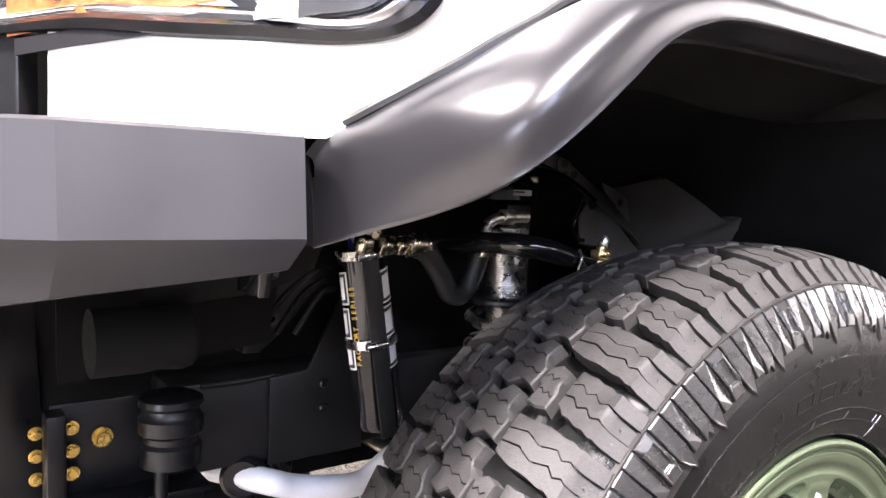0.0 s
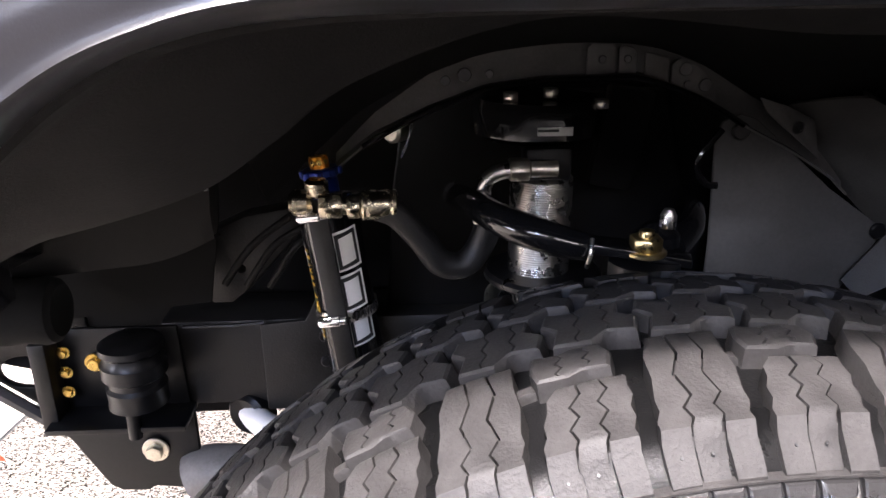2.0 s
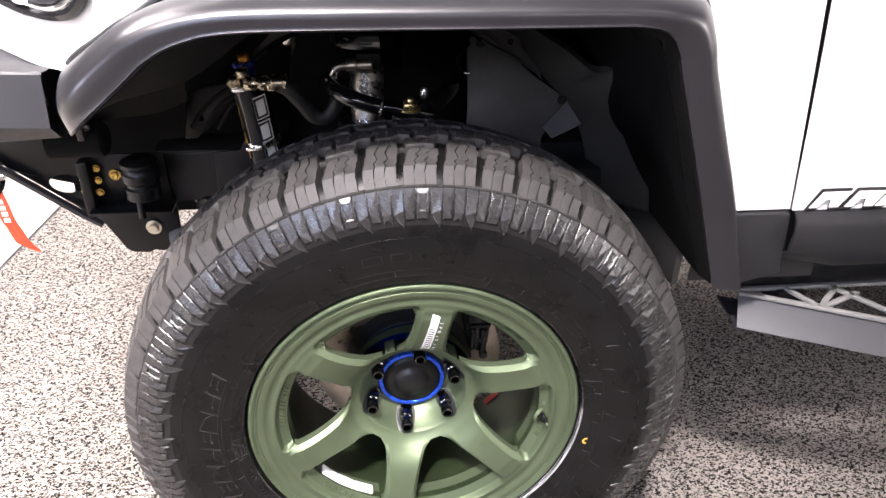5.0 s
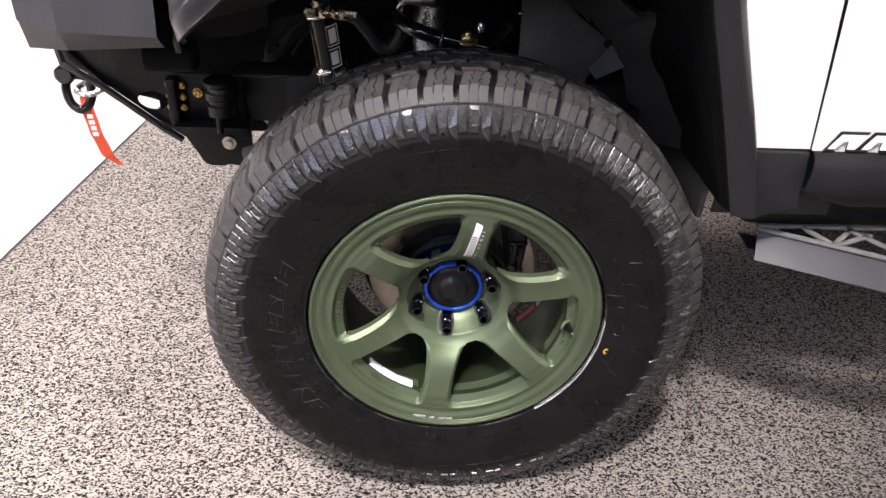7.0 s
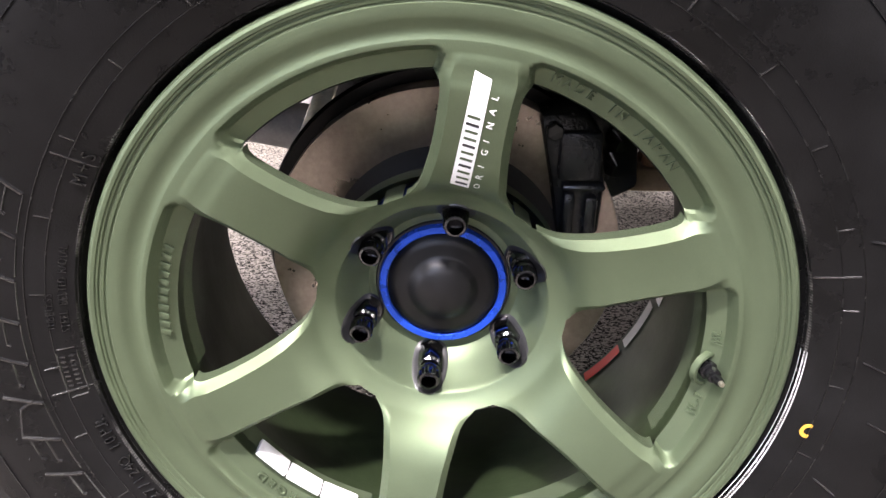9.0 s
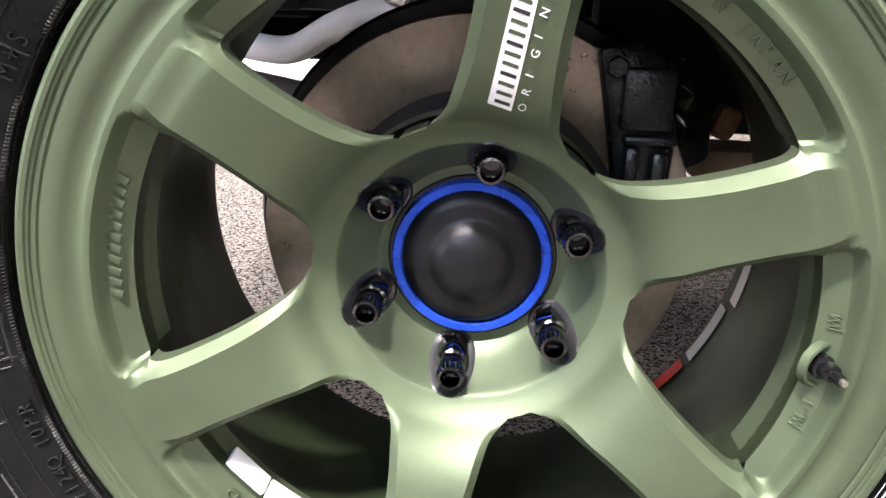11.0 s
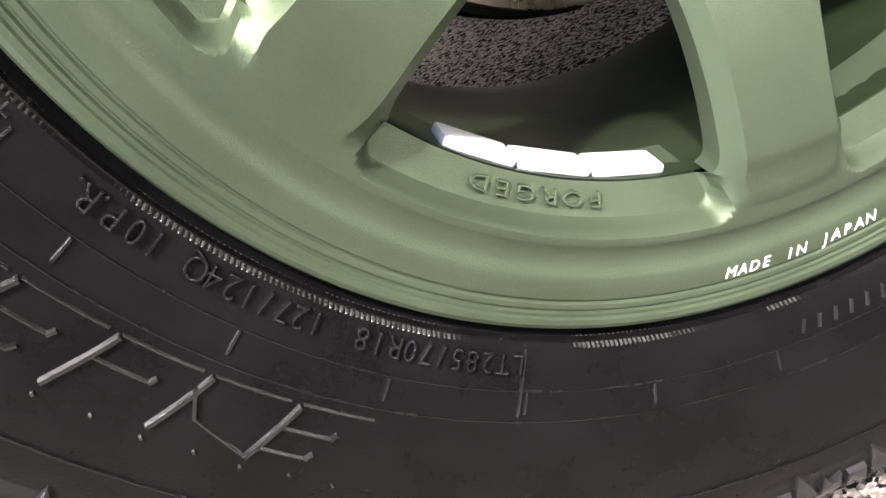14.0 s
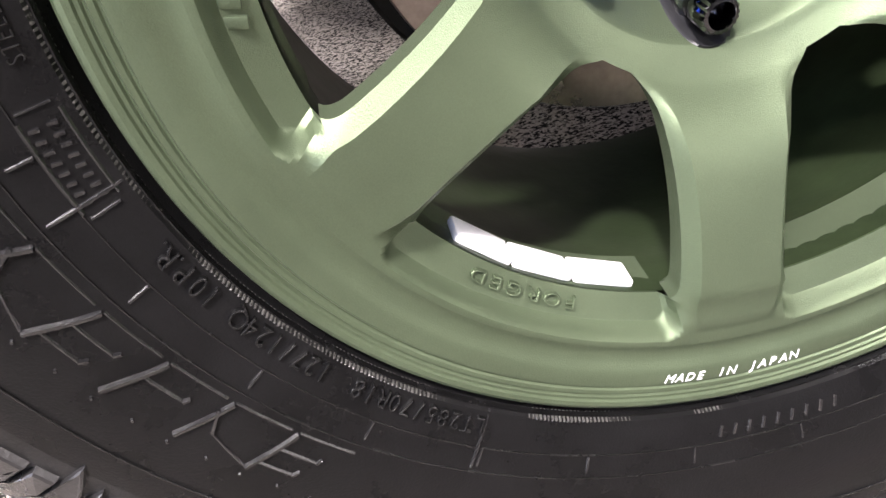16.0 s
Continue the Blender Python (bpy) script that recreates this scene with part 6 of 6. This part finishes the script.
shield.location = (0, 0, AXLE)
caliper = part("brake_caliper", shift(plate([(0.074, 0.136), (0.108, 0.139), (0.124, 0.122), (0.131, 0.080), (0.129, 0.036), (0.113, 0.018), (0.095, 0.030), (0.086, 0.080)], 0.07, 0.006), pose(0, 0.130, 0)), cast_iron, car, "black cast-iron brake caliper with a stepped face")
caliper.location = (0, 0, AXLE)
for x, z, w, h in ((0.1075, 0.104, 0.034, 0.040), (0.101, 0.052, 0.010, 0.044), (0.119, 0.048, 0.011, 0.046), (0.112, 0.078, 0.036, 0.007)):
    part("caliper_rib", shift(box(w, 0.016, h, 0.004), pose(x, 0.128, z)), cast_iron, caliper)
for x, z in ((0.086, 0.124), (0.120, 0.020)):
    part("caliper_bolt", shift(hexagon(0.0075, 0.012, 0.001), pose(x, 0.126, z, 90)), cast_iron, caliper)
slide = part("caliper_bracket", shift(plate([(0.118, 0.545), (0.150, 0.545), (0.172, 0.515), (0.176, 0.470), (0.120, 0.440)], 0.03, 0.006), pose(0, 0.205, 0)), cast_iron, car, "black cast caliper bracket")
for x, z in ((0.152, 0.520), (0.150, 0.497)):
    part("slide_boot", shift(turned([(0.0001, 0.0), (0.010, 0.001), (0.012, 0.006), (0.010, 0.010), (0.012, 0.015), (0.0001, 0.020)], 18), pose(x, 0.206, z, 90)), gloss_black, slide)
part("bracket_lug", shift(box(0.020, 0.02, 0.026, 0.006), pose(0.192, 0.240, 0.494, 0, 20, 0)), rust, slide, "rusty bracket end")
part("knuckle", shift(turned([(0.0001, 0.30), (0.05, 0.30), (0.075, 0.24), (0.07, 0.10), (0.05, 0.0), (0.0001, 0.0)], 30), Matrix.Translation((0, 0.15, AXLE)) @ Matrix.Rotation(radians(-90), 4, "X")), black_paint, car)
part("upright", tube([(0.00, 0.25, AXLE), (0.01, 0.265, 0.62), (0.012, 0.274, 0.80)], 0.028, 14, 6), black_paint, car)
part("drag_link", tube([(-0.13, 0.20, 0.50), (-0.14, 0.40, 0.53), (-0.16, 0.7, 0.55)], 0.011, 12, 5), zinc, car)
for a0, a1, mat, y0 in ((124, 137, red_label, 0.190), (108, 122, grey_label, 0.188), (90, 106, white_print, 0.176)):
    part("barrel_label", spin([(0.2105, y0), (0.2112, y0 + 0.015)], 8, a0, a1), mat, wheel)
part("wood_block", shift(box(0.080, 0.06, 0.024, 0.002), pose(0.226, 0.32, 0.449)), wood, car, "pale sawn wood block wedged behind the wheel")
part("axle_bracket", shift(plate([(0.10, 0.464), (0.44, 0.464), (0.44, 0.66), (0.10, 0.66)], 0.05, 0.004), pose(0, 0.36, 0)), frame_paint, car)
# the rest of the vehicle, kept plain
post = part("rear_tyre", spin(prof, 60), tyre_rubber, car)
post.location = (2.70, 0.03, AXLE)
far = part("far_tyre", spin(prof, 60), tyre_rubber, car)
far.location = (0, 1.50, AXLE)
far_rear = part("far_rear_tyre", spin(prof, 60), tyre_rubber, car)
far_rear.location = (2.70, 1.50, AXLE)
rows = []
for x in np.linspace(-0.578, 0.50, 12):
    y0 = wing_y(x) + 0.002
    rows.append([(x, y0 + (1.80 - 2 * y0) * v, WING_TOP - 0.002 + 0.075 * (1 - (2 * v - 1) ** 4) * min(1.0, (x + 0.66) / 0.3)) for v in np.linspace(0, 1, 15)])
part("bonnet", solid(grid(rows), 0.004), white_paint, car, "glossy white bonnet")
rows = []
for x in np.linspace(-0.578, 0.50, 12):
    rows.append([(x, 1.80 - wing_y(x), z) for z in (1.02, 1.20, WING_TOP)])
part("far_wing", solid(grid(rows), 0.004), white_paint, car)
part("far_door", shift(box(1.10, 0.02, 0.64, 0.006), pose(1.06, 1.735, 1.04)), white_paint, car)
part("rear_body", shift(box(2.05, 1.68, 0.66, 0.05), pose(2.62, 0.90, 1.045)), white_paint, car, "plain white rear body")
part("cabin_floor", shift(box(1.06, 1.60, 0.05, 0.01), pose(1.06, 0.90, 1.30)), satin_black, car)


# ---- pieces of the tread, last ----
for k, reach in ((0, 0.0), (1, 0.026)):
    ring_of("shoulder_block", shoulder_bm(False, reach), PITCH // 2, 360 / PITCH * k, tread_rubber, tyre)
    ring_of("shoulder_block", shoulder_bm(True, reach), PITCH // 2, 3.1 + 360 / PITCH * k, tread_rubber, tyre)
ring_of("tread_block", sliced(FILL, (-0.0065, 0.0075)), PITCH // 2, math.degrees(0.006 / ZR), tread_rubber, tyre)
ring_of("tread_block", sliced([(-s, 0.24 - w) for s, w in FILL], (-0.0065, 0.0075)), PITCH // 2, 3.1 - math.degrees(0.006 / ZR), tread_rubber, tyre)
ring_of("tread_block", sliced(CENTRE_A, (-0.0080, 0.0075)), PITCH, 3.4, tread_rubber, tyre)
ring_of("tread_block", sliced(CENTRE_B, (-0.0080, 0.0075)), PITCH, 6.3, tread_rubber, tyre)
for kind, along in ((2, -0.0140), (1, 0.0022), (0, 0.0187), (2, 0.0337), (3, 0.0482), (0, 0.0627)):
    ring_of("sidewall_lug", side_lug(kind), PITCH // 2, math.degrees(along / 0.378), lug_rubber, tyre, smooth=False)
pit = shift(rounded_disc(0.0009, 0.0008, 0.0002, 8), Matrix.Translation(on_wheel(0.4046, 0.0, -0.0012)) @ Matrix.Rotation(radians(42), 4, "X"))
for along in (-0.0139, 0.0, 0.0139):
    ring_of("vent_pit", pit.copy(), PITCH, math.degrees(along / ZR), black_print, tyre)
